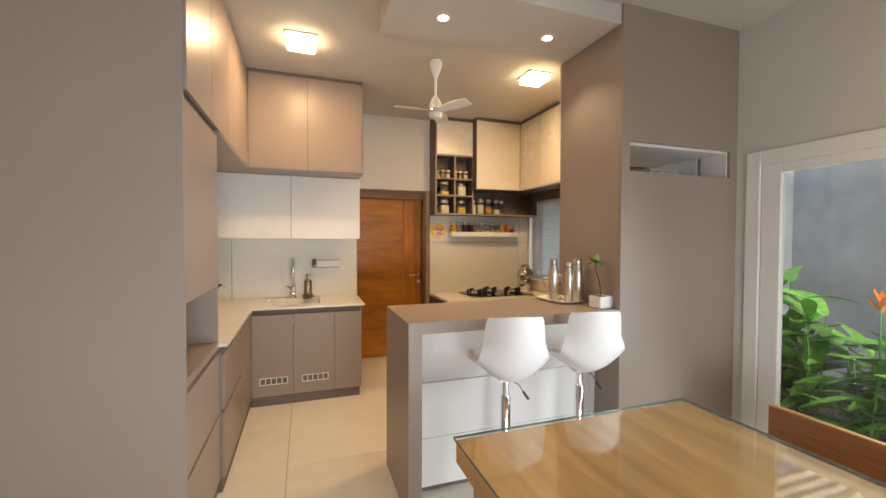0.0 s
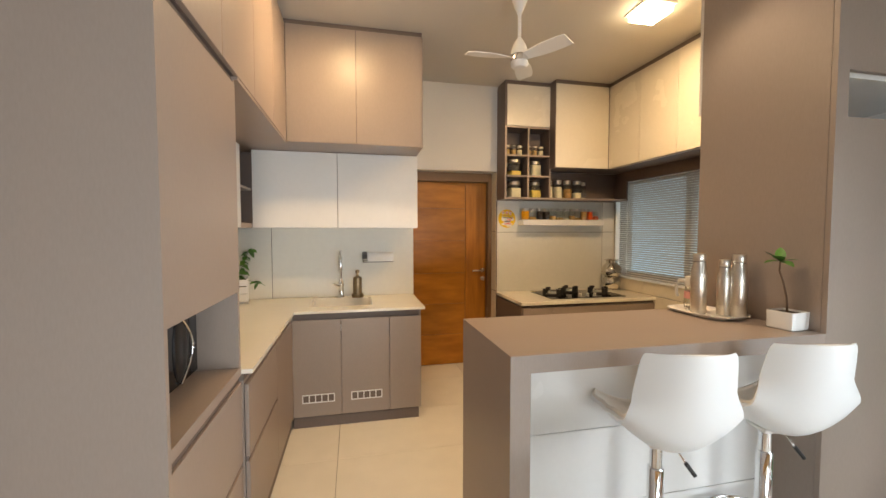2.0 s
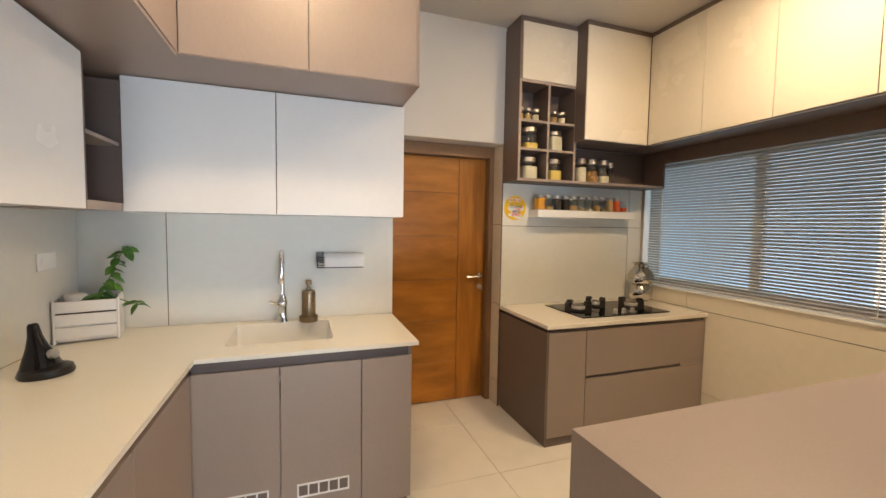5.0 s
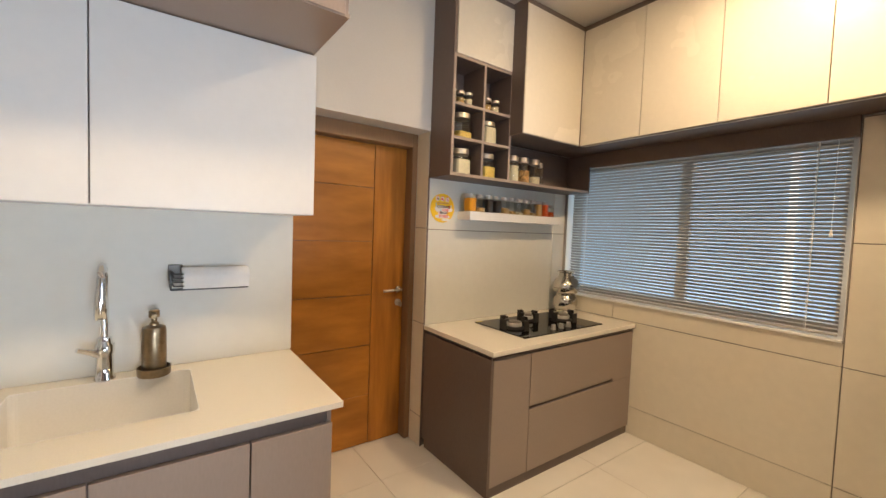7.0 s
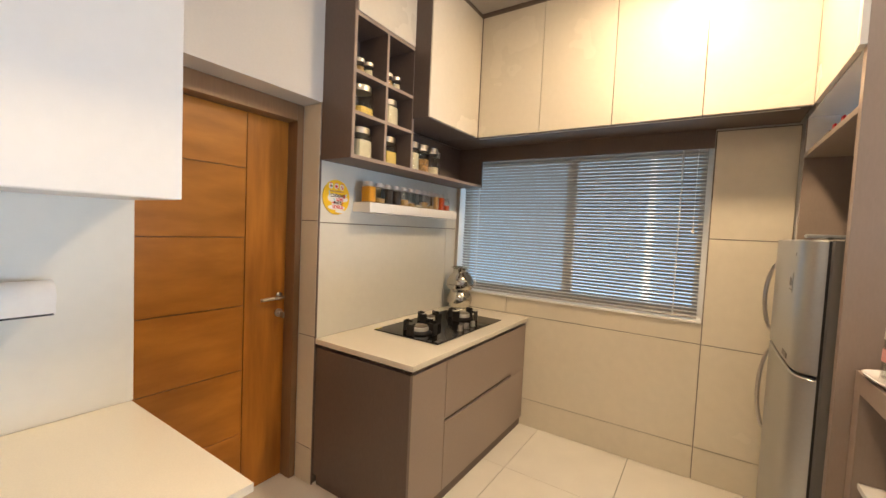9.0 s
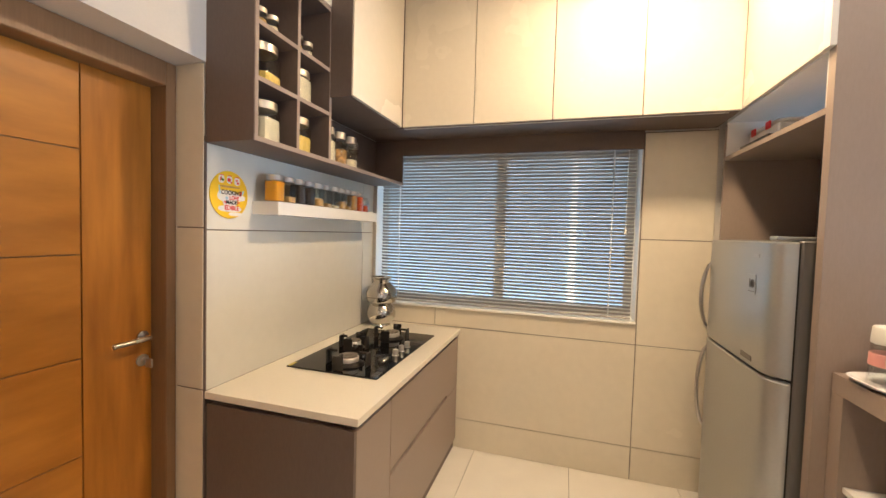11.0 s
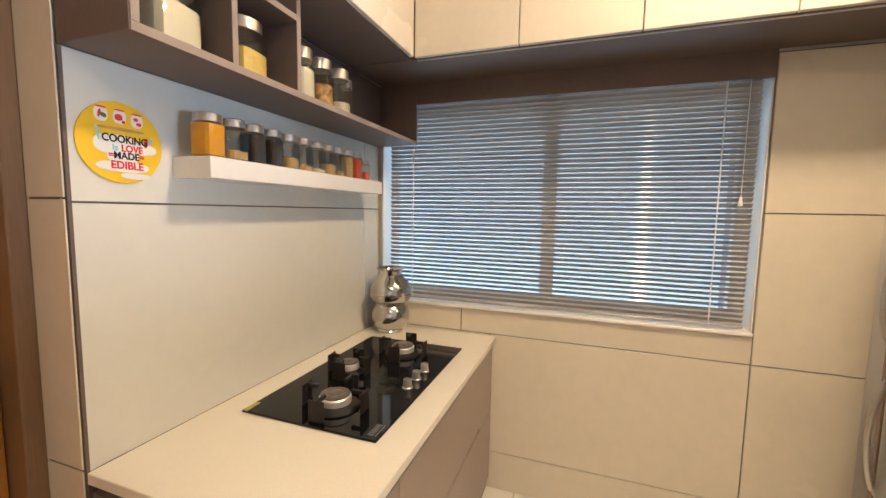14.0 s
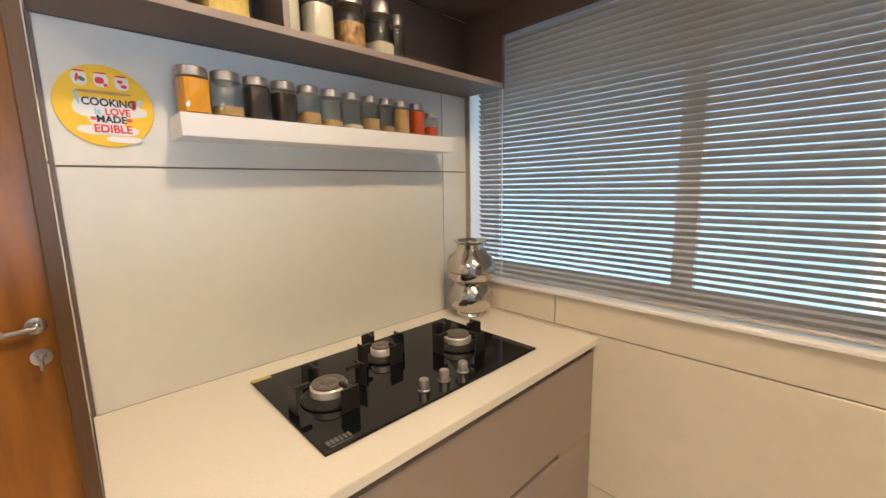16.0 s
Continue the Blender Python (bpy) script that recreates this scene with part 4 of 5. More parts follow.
nb3 = thing("flat_tray", (2.64, 2.70, 2.008), "dark flat tray on the shelf above the fridge", "tray")
part("tray_body", box(2.48, 2.78, 2.662, 2.730, 2.0085, 2.026, 0.004), BLACKP, nb3)
nb2 = thing("wooden_box", (2.25, 2.3, 2.008), "flat brown wooden box on the niche shelf", "box")
part("box_body", box(2.10, 2.34, 2.16, 2.40, 2.0085, 2.050, 0.003), BENCHW, nb2)
nb4 = thing("food_container", (2.47, 2.2, 2.008), "white food container with a pink lid in the niche", "container")
part("tub", box(2.42, 2.54, 2.14, 2.26, 2.0085, 2.036, 0.006), SHELL, nb4)
part("lid", box(2.37, 2.415, 2.14, 2.26, 2.0085, 2.04, 0.006), PINK, nb4)

# ---- microwave ----
mw = thing("microwave_oven", (-0.83, 2.33, 0.935), "black microwave oven with a chrome crescent handle", "microwave")
part("body", box(-1.04, -0.632, 2.005, 2.645, 0.948, 1.250, 0.006), BLACKP, mw)
d_ = part("door", box(-0.631, -0.612, 2.007, 2.560, 0.950, 1.248, 0.003), BLACK, mw, "black glass door")
arc = [(-0.604 + 0.012 * math.sin(math.pi * k / 14), 2.455 + 0.082 * math.sin(math.pi * k / 14), 0.955 + 0.262 * k / 14) for k in range(15)]
part("handle", tube(arc, 0.0050, 10), CHROME, d_, "thin chrome crescent handle", True)
grip = lathe([(0.0, 0.0), (1.0, 0.0), (0.97, 0.55), (0.80, 1.0), (0.0, 0.85)], 0, 0, 40)
part("handle_grip", moved(grip, Matrix.Translation((-0.6118, 2.470, 1.086)) @ Matrix.Rotation(radians(90), 4, "Y") @ Matrix.Diagonal((0.128, 0.058, 0.009, 1))), BLACKP, d_, "matte black oval grip", True)
part("control_panel", box(-0.631, -0.613, 2.563, 2.643, 0.950, 1.248, 0.003), BLACK, mw)
for z in (1.05, 1.068):
    part("display_mark", box(-0.6128, -0.6118, 2.594, 2.604, z, z + 0.006, bm=box(-0.6128, -0.6118, 2.610, 2.620, z, z + 0.006)), LOGOD, mw)
part("brand_mark", box(-0.6118, -0.6112, 2.262, 2.292, 1.208, 1.217), LOGO, d_)
part("brand_mark", box(-0.6118, -0.6112, 2.250, 2.303, 0.960, 0.967), LOGO, d_)
for x in (-1.0, -0.68):
    for y in (2.05, 2.6):
        part("foot", box(x - 0.015, x + 0.015, y - 0.015, y + 0.015, 0.9352, 0.949), BLACKP, mw)

# ---- sink fittings ----
fc = thing("kitchen_faucet", (-0.08, 4.60, 0.92), "chrome pull-down kitchen faucet behind the sink", "faucet")
part("body", lathe([(0.0, 0.9202), (0.033, 0.9202), (0.033, 0.926), (0.027, 0.938), (0.026, 1.015), (0.030, 1.024), (0.030, 1.050), (0.024, 1.058), (0.022, 1.078), (0.014, 1.083), (0.0, 1.083)], -0.08, 4.60), CHROME, fc, "", True)
pts = [(-0.08, 4.60, 1.06), (-0.08, 4.60, 1.28)] + [(-0.08, 4.60 - 0.055 + 0.055 * math.cos(a), 1.29 + 0.06 * math.sin(a)) for a in [radians(20 * k) for k in range(1, 9)]] + [(-0.081, 4.488, 1.275)]
part("spout", tube(pts, 0.0125, 14), CHROME, fc, "", True)
part("spray_head", lathe([(0.0, 1.168), (0.016, 1.168), (0.019, 1.174), (0.019, 1.225), (0.0145, 1.265), (0.0125, 1.282), (0.0, 1.283)], -0.081, 4.487), CHROME, fc, "", True)
part("lever", tube([(-0.088, 4.592, 1.012), (-0.118, 4.572, 1.034), (-0.152, 4.552, 1.052)], 0.014, 12, taper=0.008), CHROME, fc, "", True)
so = thing("soap_dispenser", (0.07, 4.57, 0.92), "antique bronze soap dispenser in a round dish", "soap dispenser")
part("dish", lathe([(0.0, 0.9202), (0.052, 0.9202), (0.055, 0.925), (0.056, 0.952), (0.053, 0.953), (0.050, 0.93), (0.0, 0.93)], 0.07, 4.57), BRONZE, so, "", True)
part("bottle", lathe([(0.039, 0.931), (0.040, 0.935), (0.040, 1.096), (0.037, 1.108), (0.022, 1.114), (0.0, 1.114)], 0.07, 4.57), BRONZE, so, "", True)
part("pump", tube([(0.07, 4.565, 1.161), (0.07, 4.525, 1.158)], 0.008, 10, bm=lathe([(0.016, 1.1145), (0.015, 1.124), (0.010, 1.128), (0.010, 1.142), (0.018, 1.146), (0.018, 1.170), (0.015, 1.174), (0.0, 1.175)], 0.07, 4.57, 18)), BRONZE, so, "", True)
rh = thing("paper_roll_holder", (0.27, 4.61, 1.29), "steel wall holder with a white paper towel roll", "roll holder")
part("wall_plate", box(0.115, 0.165, 4.648, 4.6565, 1.272, 1.340, 0.003), FRIDGED, rh)
part("rack", box(0.125, 0.40, 4.57, 4.6, 1.243, 1.249, bm=box(0.12, 0.126, 4.572, 4.655, 1.245, 1.315)), IRON, rh)
for k in range(4):
    part("wire", tube([(0.128, 4.65, 1.262 + k * 0.016), (0.133, 4.565, 1.262 + k * 0.016), (0.165, 4.56, 1.262 + k * 0.016)], 0.003, 6), IRON, rh)
part("paper_roll", moved(lathe([(0.0, 0), (0.040, 0), (0.041, 0.002), (0.041, 0.243), (0.040, 0.245), (0.0, 0.245)], 0, 0, 28), pose(0.160, 4.607, 1.292, 0, 90, 0)), PAPER, rh, "white paper towel roll", True)
part("paper_flap", moved(box(0.0, 0.24, -0.002, 0.002, -0.045, 0.0), pose(0.162, 4.565, 1.295, -6, 0, 0)), PAPER, rh)

# ---- west counter ----
cr = thing("planter_crate", (-0.98, 4.50, 0.92), "small white slatted crate used as a planter", "planter")
M = Matrix.Translation((-0.985, 4.50, 0.9203)) @ Matrix.Rotation(radians(14), 4, "Z") @ Matrix.Scale(1.15, 4)
for zz in (0.02, 0.075, 0.13):
    for y in (-0.085, 0.073):
        part("slat", moved(box(-0.10, 0.10, y, y + 0.012, zz, zz + 0.048, 0.002), M), WHITE, cr)
for x in (-0.108, 0.10):
    part("end_board", moved(box(x, x + 0.01, -0.085, 0.085, 0.0, 0.185, 0.002), M), WHITE, cr)
part("base_board", moved(box(-0.098, 0.098, -0.07, 0.07, 0.005, 0.018), M), WHITE, cr)
part("liner", moved(box(-0.097, 0.097, -0.072, 0.072, 0.019, 0.10), M), WHITE, cr)
part("soil", moved(box(-0.097, 0.097, -0.07, 0.07, 0.101, 0.165, 0.004), M), SOIL, cr)


def leaf_mesh(length, width, droop, fold=0.15, n=8):
    b = bmesh.new()
    rows_ = []
    for i in range(n + 1):
        s = i / n
        w = width * math.sin(math.pi * min(1, 0.06 + s * 0.94)) ** 0.8 * (1 - 0.25 * s) + 0.0006
        z = droop * s * s
        rows_.append([b.verts.new((length * s, -w, z + fold * w)), b.verts.new((length * s, 0, z)), b.verts.new((length * s, w, z + fold * w))])
    for lo, hi in zip(rows_, rows_[1:]):
        b.faces.new((lo[0], lo[1], hi[1], hi[0]))
        b.faces.new((lo[1], lo[2], hi[2], hi[1]))
    bmesh.ops.recalc_face_normals(b, faces=b.faces)
    return b


def mesh_of(name, bm, mat, smooth=True):
    me = bpy.data.meshes.new(name)
    bm.to_mesh(me)
    bm.free()
    me.materials.append(mat)
    if smooth:
        me.polygons.foreach_set("use_smooth", [True] * len(me.polygons))
    return me


def put_leaf(me, parent, world_pose, name="leaf"):
    ob = new(name, me)
    ob.parent = parent
    ob.matrix_local = Matrix.Translation(-AT[parent]) @ world_pose
    return ob


pothos_leaf = mesh_of("leaf", leaf_mesh(0.06, 0.022, -0.012, 0.3, 6), GREEN)
rnd = random.Random(4)
po = thing("pothos_plant", (-0.98, 4.52, 1.08), "trailing green pothos growing out of the white crate", "plant")
vine = [(-0.95, 4.50, 1.08), (-0.93, 4.50, 1.16), (-0.90, 4.53, 1.24), (-0.885, 4.56, 1.31), (-0.86, 4.575, 1.365), (-0.84, 4.57, 1.385)]
part("vine", tube(vine, 0.003, 6), GREEN, po)
vine2 = [(-0.93, 4.50, 1.08), (-0.86, 4.47, 1.12), (-0.80, 4.46, 1.10), (-0.745, 4.45, 1.085)]
part("vine", tube(vine2, 0.0025, 6), GREEN, po)
for pts, cnt in ((vine, 24), (vine2[2:], 6), ([(-1.02, 4.5, 1.1), (-0.93, 4.48, 1.14), (-0.9, 4.52, 1.2)], 14)):
    for k in range(cnt):
        s = k / cnt * (len(pts) - 1)
        i = min(int(s), len(pts) - 2)
        p = Vector(pts[i]).lerp(Vector(pts[i + 1]), s - i)
        put_leaf(pothos_leaf, po, Matrix.Translation(p) @ Euler((rnd.uniform(-0.6, 0.6), rnd.uniform(-0.1, 0.9), rnd.uniform(-3.1, 0.9))).to_matrix().to_4x4() @ Matrix.Scale(rnd.uniform(0.8, 1.25), 4))
ap = thing("black_appliance", (-0.90, 3.95, 0.92), "glossy black countertop appliance on a round foot", "appliance")
part("foot", moved(lathe([(0.0, 0.0), (0.082, 0.0), (0.085, 0.008), (0.078, 0.028), (0.045, 0.036), (0.0, 0.037)], 0, 0, 32), pose(-0.90, 3.95, 0.9203)), BLACKP, ap, "", True)
part("stem", moved(lathe([(0.062, 0.0), (0.052, 0.03), (0.034, 0.075), (0.022, 0.12), (0.017, 0.160), (0.012, 0.168), (0.0, 0.169)], 0, 0, 28), pose(-0.918, 3.953, 0.953, 0, -7, 0)), BLACK, ap, "", True)
part("dial", moved(lathe([(0.0, 0), (0.02, 0), (0.018, 0.014), (0.0, 0.015)], 0, 0, 18), pose(-0.875, 3.935, 1.0, 0, 70, -20)), STEEL, ap, "", True)
dj = thing("small_jar", (-1.03, 4.47, 1.09), "small glass jar with a dark lid on the crate", "jar")
part("bowl", lathe([(0.0, 1.087), (0.036, 1.087), (0.042, 1.095), (0.042, 1.13), (0.0, 1.131)], -1.03, 4.47), PORC, dj, "", True)
part("band", lathe([(0.0425, 1.100), (0.0425, 1.122)], -1.03, 4.47), PINK, dj)
part("lid", lathe([(0.044, 1.1315), (0.044, 1.15), (0.0, 1.151)], -1.03, 4.47), LID, dj, "", True)
sk = thing("wall_socket", (-1.09, 4.37, 1.32), "white wall socket plate on the backsplash", "socket")
part("plate", box(-1.0935, -1.084, 4.30, 4.44, 1.28, 1.365, 0.003), SHELL, sk)
part("switch", box(-1.0838, -1.081, 4.32, 4.36, 1.30, 1.345, 0.001), SHELL, sk)
ca = thing("dark_canister", (-0.93, 4.16, 1.883), "dark storage canister on the open corner shelf", "canister")
part("can", lathe([(0.0, 1.8835), (0.04, 1.8835), (0.04, 1.97), (0.0, 1.971)], -0.93, 4.16), BLACKP, ca, "", True)
ca2 = thing("glass_cup", (-0.9, 4.2, 1.60), "small glass cup on the open corner shelf", "cup")
part("cup", lathe([(0.0, 1.6005), (0.028, 1.6005), (0.034, 1.69), (0.031, 1.69), (0.026, 1.606), (0.0, 1.606)], -0.9, 4.2), GLASS, ca2, "", True)

# ---- on the breakfast counter ----
def superellipse(profile, x, y, n=4.5, steps=32, turn=0.0, ax=1.0, ay=1.0):
    b = bmesh.new()
    rings = []
    for r, z in profile:
        ring = []
        for k in range(steps):
            a = 2 * math.pi * k / steps
            f = r / (abs(math.cos(a)) ** n + abs(math.sin(a)) ** n) ** (1 / n)
            px, py = f * math.cos(a) * ax, f * math.sin(a) * ay
            ring.append(b.verts.new((x + px * math.cos(turn) - py * math.sin(turn), y + px * math.sin(turn) + py * math.cos(turn), z)))
        rings.append(ring)
    for lo, hi in zip(rings, rings[1:]):
        for k in range(steps):
            b.faces.new((lo[k], lo[(k + 1) % steps], hi[(k + 1) % steps], hi[k]))
    if profile[0][0] > 1e-6:
        b.faces.new(rings[0][::-1])
    if profile[-1][0] > 1e-6:
        b.faces.new(rings[-1])
    bmesh.ops.remove_doubles(b, verts=b.verts, dist=1e-6)
    return b


tr = thing("serving_tray", (1.84, 2.52, 1.1), "white ceramic serving tray with rounded corners", "tray")
part("tray_body", superellipse([(0.0, 1.1003), (0.115, 1.1003), (0.132, 1.112), (0.136, 1.119), (0.133, 1.120), (0.118, 1.108), (0.0, 1.107)], 1.855, 2.52, 4, 48, radians(94), 1.32, 0.92), PORC, tr, "", True)


def steel_bottle(x, y, h, r):
    t = thing("steel_bottle", (x, y, 1.107), "brushed steel water bottle with a screw cap on the tray", "bottle", "steel bottles")
    z = 1.1075
    part("bottle_body", lathe([(0.0, z), (r * 0.92, z), (r, z + 0.006), (r, z + h * 0.64), (r * 0.97, z + h * 0.70), (r * 0.80, z + h * 0.79), (r * 0.76, z + h * 0.865), (0.0, z + h * 0.865)], x, y, 32), BOTTLE, t, "", True)
    part("cap", lathe([(0.0, z + h * 0.875), (r * 0.78, z + h * 0.875), (r * 0.80, z + h * 0.88), (r * 0.80, z + h * 0.98), (r * 0.74, z + h), (0.0, z + h)], x, y, 28), BOTTLE, t, "", True)
    part("seal_ring", lathe([(0.0, z + h * 0.8655), (r * 0.73, z + h * 0.8655), (r * 0.73, z + h * 0.8745), (0.0, z + h * 0.8745)], x, y, 24), BLACKP, t, "black rubber seal")


steel_bottle(1.795, 2.515, 0.312, 0.037)
steel_bottle(1.885, 2.450, 0.285, 0.032)
steel_bottle(1.925, 2.405, 0.312, 0.037)
jg = thing("glass_jug", (1.872, 2.612, 1.107), "clear jug with a pink printed band and pale lid", "jug")
part("jug_body", lathe([(0.0, 1.1078), (0.052, 1.1078), (0.055, 1.112), (0.050, 1.236), (0.047, 1.236), (0.052, 1.118), (0.0, 1.117)], 1.872, 2.612, 28), GLASS, jg, "", True)
part("jug_lid", lathe([(0.0, 1.2365), (0.051, 1.2365), (0.052, 1.240), (0.049, 1.284), (0.046, 1.288), (0.0, 1.288)], 1.872, 2.612, 28), LID, jg, "pale translucent plastic lid", True)
part("printed_band", lathe([(0.0535, 1.168), (0.0545, 1.169), (0.0532, 1.205), (0.0522, 1.206)], 1.872, 2.612, 28), PINK, jg, "faded pink printed band", True)
part("handle", tube([(1.832, 2.642, 1.262), (1.807, 2.662, 1.262), (1.798, 2.667, 1.235), (1.800, 2.665, 1.19), (1.806, 2.660, 1.175)], 0.008, 8), LID, jg, "", True)
pp = thing("potted_sapling", (1.945, 2.185, 1.1), "white square ceramic pot with a thin green sapling", "plant")
part("pot", superellipse([(0.0, 1.1003), (0.052, 1.1003), (0.056, 1.104), (0.058, 1.180), (0.054, 1.181), (0.050, 1.165), (0.0, 1.165)], 1.945, 2.185, 9, 40, radians(4)), PORC, pp, "", True)
part("soil", superellipse([(0.0, 1.1652), (0.049, 1.1652), (0.049, 1.1725), (0.0, 1.175)], 1.945, 2.185, 9, 32, radians(4)), SOIL, pp)
part("stem", tube([(1.95, 2.19, 1.17), (1.948, 2.195, 1.24), (1.932, 2.20, 1.31), (1.915, 2.205, 1.36), (1.92, 2.205, 1.405)], 0.0045, 8, taper=0.003), BARK, pp, "", True)
sap = mesh_of("leaf", leaf_mesh(0.085, 0.024, -0.012, 0.2, 8), GREEN)
for k, (a, e) in enumerate(((10, -10), (95, -5), (170, 0), (250, -8), (320, 12), (140, 40), (40, 55), (205, 25))):
    put_leaf(sap, pp, Matrix.Translation((1.92, 2.205, 1.405)) @ Matrix.Rotation(radians(a), 4, "Z") @ Matrix.Rotation(radians(-e), 4, "Y") @ Matrix.Scale(0.8 + 0.06 * (k % 4), 4))
pl = thing("serving_bowl", (1.3, 2.5, 0.738), "dark bowl kept on the white shelf under the counter", "bowl")
part("bowl_body", lathe([(0.0, 0.7383), (0.05, 0.7383), (0.09, 0.79), (0.087, 0.79), (0.047, 0.744), (0.0, 0.744)], 1.75, 2.52), IRON, pl, "", True)

# ---- hob and pots ----
hb = thing("gas_hob", (2.36, 4.61, 0.86), "black glass three-burner built-in gas hob", "hob")
part("glass_plate", box(1.945, 2.778, 4.371, 4.859, 0.8603, 0.868, 0.002), BLACK, hb, "glossy black glass plate")
for bx, by, s in ((2.075, 4.594, 1.0), (2.335, 4.708, 0.74), (2.598, 4.596, 0.97)):
    bu = part("burner", lathe([(0.0, 0.8683), (0.078 * s, 0.8683), (0.080 * s, 0.873), (0.062 * s, 0.884), (0.0, 0.884)], bx, by, 32), IRON, hb, "", True)
    part("burner_ring", lathe([(0.050 * s, 0.8842), (0.0525 * s, 0.886), (0.0525 * s, 0.905), (0.048 * s, 0.909), (0.0, 0.909)], bx, by, 40), ALU, bu, "steel burner ring", True)
    part("burner_cap", lathe([(0.047 * s, 0.9095), (0.048 * s, 0.914), (0.036 * s, 0.9175), (0.026 * s, 0.9155), (0.020 * s, 0.919), (0.0, 0.920)], bx, by, 36), CAPS, bu, "", True)
    for a in (3, 93, 183, 273):
        m_ = Matrix.Translation((bx, by, 0)) @ Matrix.Rotation(radians(a), 4, "Z")
        bm = box(0.104 * s, 0.110 * s, -0.027, 0.027, 0.8685, 0.9365, 0.0012)
        box(0.060 * s, 0.104 * s, -0.005, 0.005, 0.924, 0.9365, 0.0012, bm=bm)
        box(0.100 * s, 0.104 * s, -0.010, 0.010, 0.8685, 0.924, 0.0010, bm=bm)
        part("pan_support", moved(bm, m_), IRON, hb)
for kx in (2.290, 2.372, 2.455):
    part("knob", lathe([(0.0, 0.8683), (0.019, 0.8683), (0.0195, 0.871), (0.016, 0.874), (0.0155, 0.899), (0.0135, 0.902), (0.0, 0.902)], kx, 4.432, 26), STEEL, hb, "dull steel control knob", True)
for k in range(6):
    part("logo_bar", box(1.965 + k * 0.011, 1.973 + k * 0.011, 4.392, 4.412, 0.8681, 0.8686), LOGOD, hb)
part("logo_bar", box(1.966, 2.028, 4.383, 4.387, 0.8681, 0.8686), LOGOD, hb)
part("label_sticker", moved(box(-0.03, 0.03, -0.009, 0.009, 0, 0.0006), pose(1.975, 4.846, 0.8682, 0, 0, 3)), STICKER, hb, "small faded yellow sticker")


def steel_pot(z, label, flip):
    t = thing("steel_pot", (2.925, 4.825, z), label, "pot", "stacked steel pots")
    if flip:
        prof = [(0.0, 0.0), (0.054, 0.0), (0.058, 0.006), (0.054, 0.016), (0.062, 0.024), (0.080, 0.045), (0.088, 0.075), (0.088, 0.098), (0.080, 0.128), (0.066, 0.150), (0.060, 0.160), (0.0, 0.161)]
    else:
        prof = [(0.0, 0.0), (0.070, 0.0), (0.086, 0.012), (0.094, 0.034), (0.0945, 0.046), (0.0905, 0.048), (0.0905, 0.052), (0.0955, 0.054), (0.093, 0.080), (0.080, 0.112), (0.060, 0.134), (0.051, 0.150), (0.054, 0.172), (0.068, 0.184), (0.069, 0.187), (0.062, 0.187), (0.048, 0.172), (0.045, 0.150), (0.0, 0.150)]
    part("pot_body", lathe([(r * 1.17, z + h) for r, h in prof], 2.925, 4.825, 40), POLISHED, t, "", True)


steel_pot(0.8605, "round polished steel pot standing beside the hob", True)
steel_pot(1.0225, "polished steel water pot stacked on another pot", False)

# ---- floating shelf, jars and sign ----
fs = thing("floating_shelf", (2.32, 4.9, 1.6), "thick white floating shelf above the hob", "shelf")
part("board", box(1.834, 2.818, 4.824, 4.9695, 1.597, 1.657, 0.0015), WHITE, fs)


def spice_jar(x, y, z, h, w, content, fill, group, square=5.0, label="", lid=1.0):
    t = thing("spice_jar", (x, y, z), label or "square glass spice jar with a steel lid", "jar", group)
    z = z + 0.0006
    hb_ = h * 0.80
    i = 0.0025
    part("glass_body", superellipse([(0.0, z), (w * 0.95, z), (w, z + 0.004), (w, z + hb_ * 0.92), (w * 0.93, z + hb_ * 0.985), (w * 0.90, z + hb_), (w * 0.90 - i, z + hb_), (w * 0.93 - i, z + hb_ * 0.97), (w - i, z + hb_ * 0.91), (w - i, z + 0.006), (w * 0.9, z + 0.004), (0.0, z + 0.004)], x, y, square, 24, radians(8)), GLASS, t, "", True)
    top_ = 0.006 + fill * hb_ * 0.88
    part("contents", superellipse([(0.0, z + 0.0065), (w - 1.3 * i, z + 0.0065), (w - 1.3 * i, z + top_), (w * 0.4, z + top_ + 0.004), (0.0, z + top_ + 0.002)], x, y, square, 24, radians(8)), content, t)
    r = w * lid
    part("lid", lathe([(0.0, z + hb_ + 0.0005), (r, z + hb_ + 0.0005), (r, z + h - 0.002), (r - 0.002, z + h), (0.0, z + h)], x, y, 28), STEEL, t, "brushed steel lid", True)


LENTIL = material("yellow_lentils", (0.82, 0.58, 0.14), 0.8, grain=0.15, grain_scale=90, bump=0.4)
GRP = "spice jars on the floating shelf"
for x, mat_, fill, w, word in ((1.882, TURM, 1.0, 0.038, "turmeric powder"), (1.966, TANSP, 0.28, 0.038, "a little brown spice"), (2.048, DARKSP, 1.0, 0.034, "dark seeds"), (2.130, DARKSP, 0.95, 0.034, "dark spice"), (2.212, TANSP, 0.4, 0.034, "tan powder"), (2.293, TANSP, 0.2, 0.033, "a little tan spice"), (2.373, FLOUR, 0.12, 0.033, "pale traces"), (2.450, TANSP, 0.45, 0.031, "tan powder"), (2.520, TANSP, 0.2, 0.029, "a little brown spice"), (2.592, TANSP, 1.0, 0.030, "tan powder"), (2.672, CHILI, 1.0, 0.029, "red chilli powder"), (2.748, CHILI, 0.5, 0.027, "red spice")):
    spice_jar(x, 4.885, 1.657, 0.125 if x < 2.7 else 0.098, w, mat_, fill, GRP, 5.0, "square glass jar of " + word + " with a steel lid")
GRP = "jars in the spice cubbies"
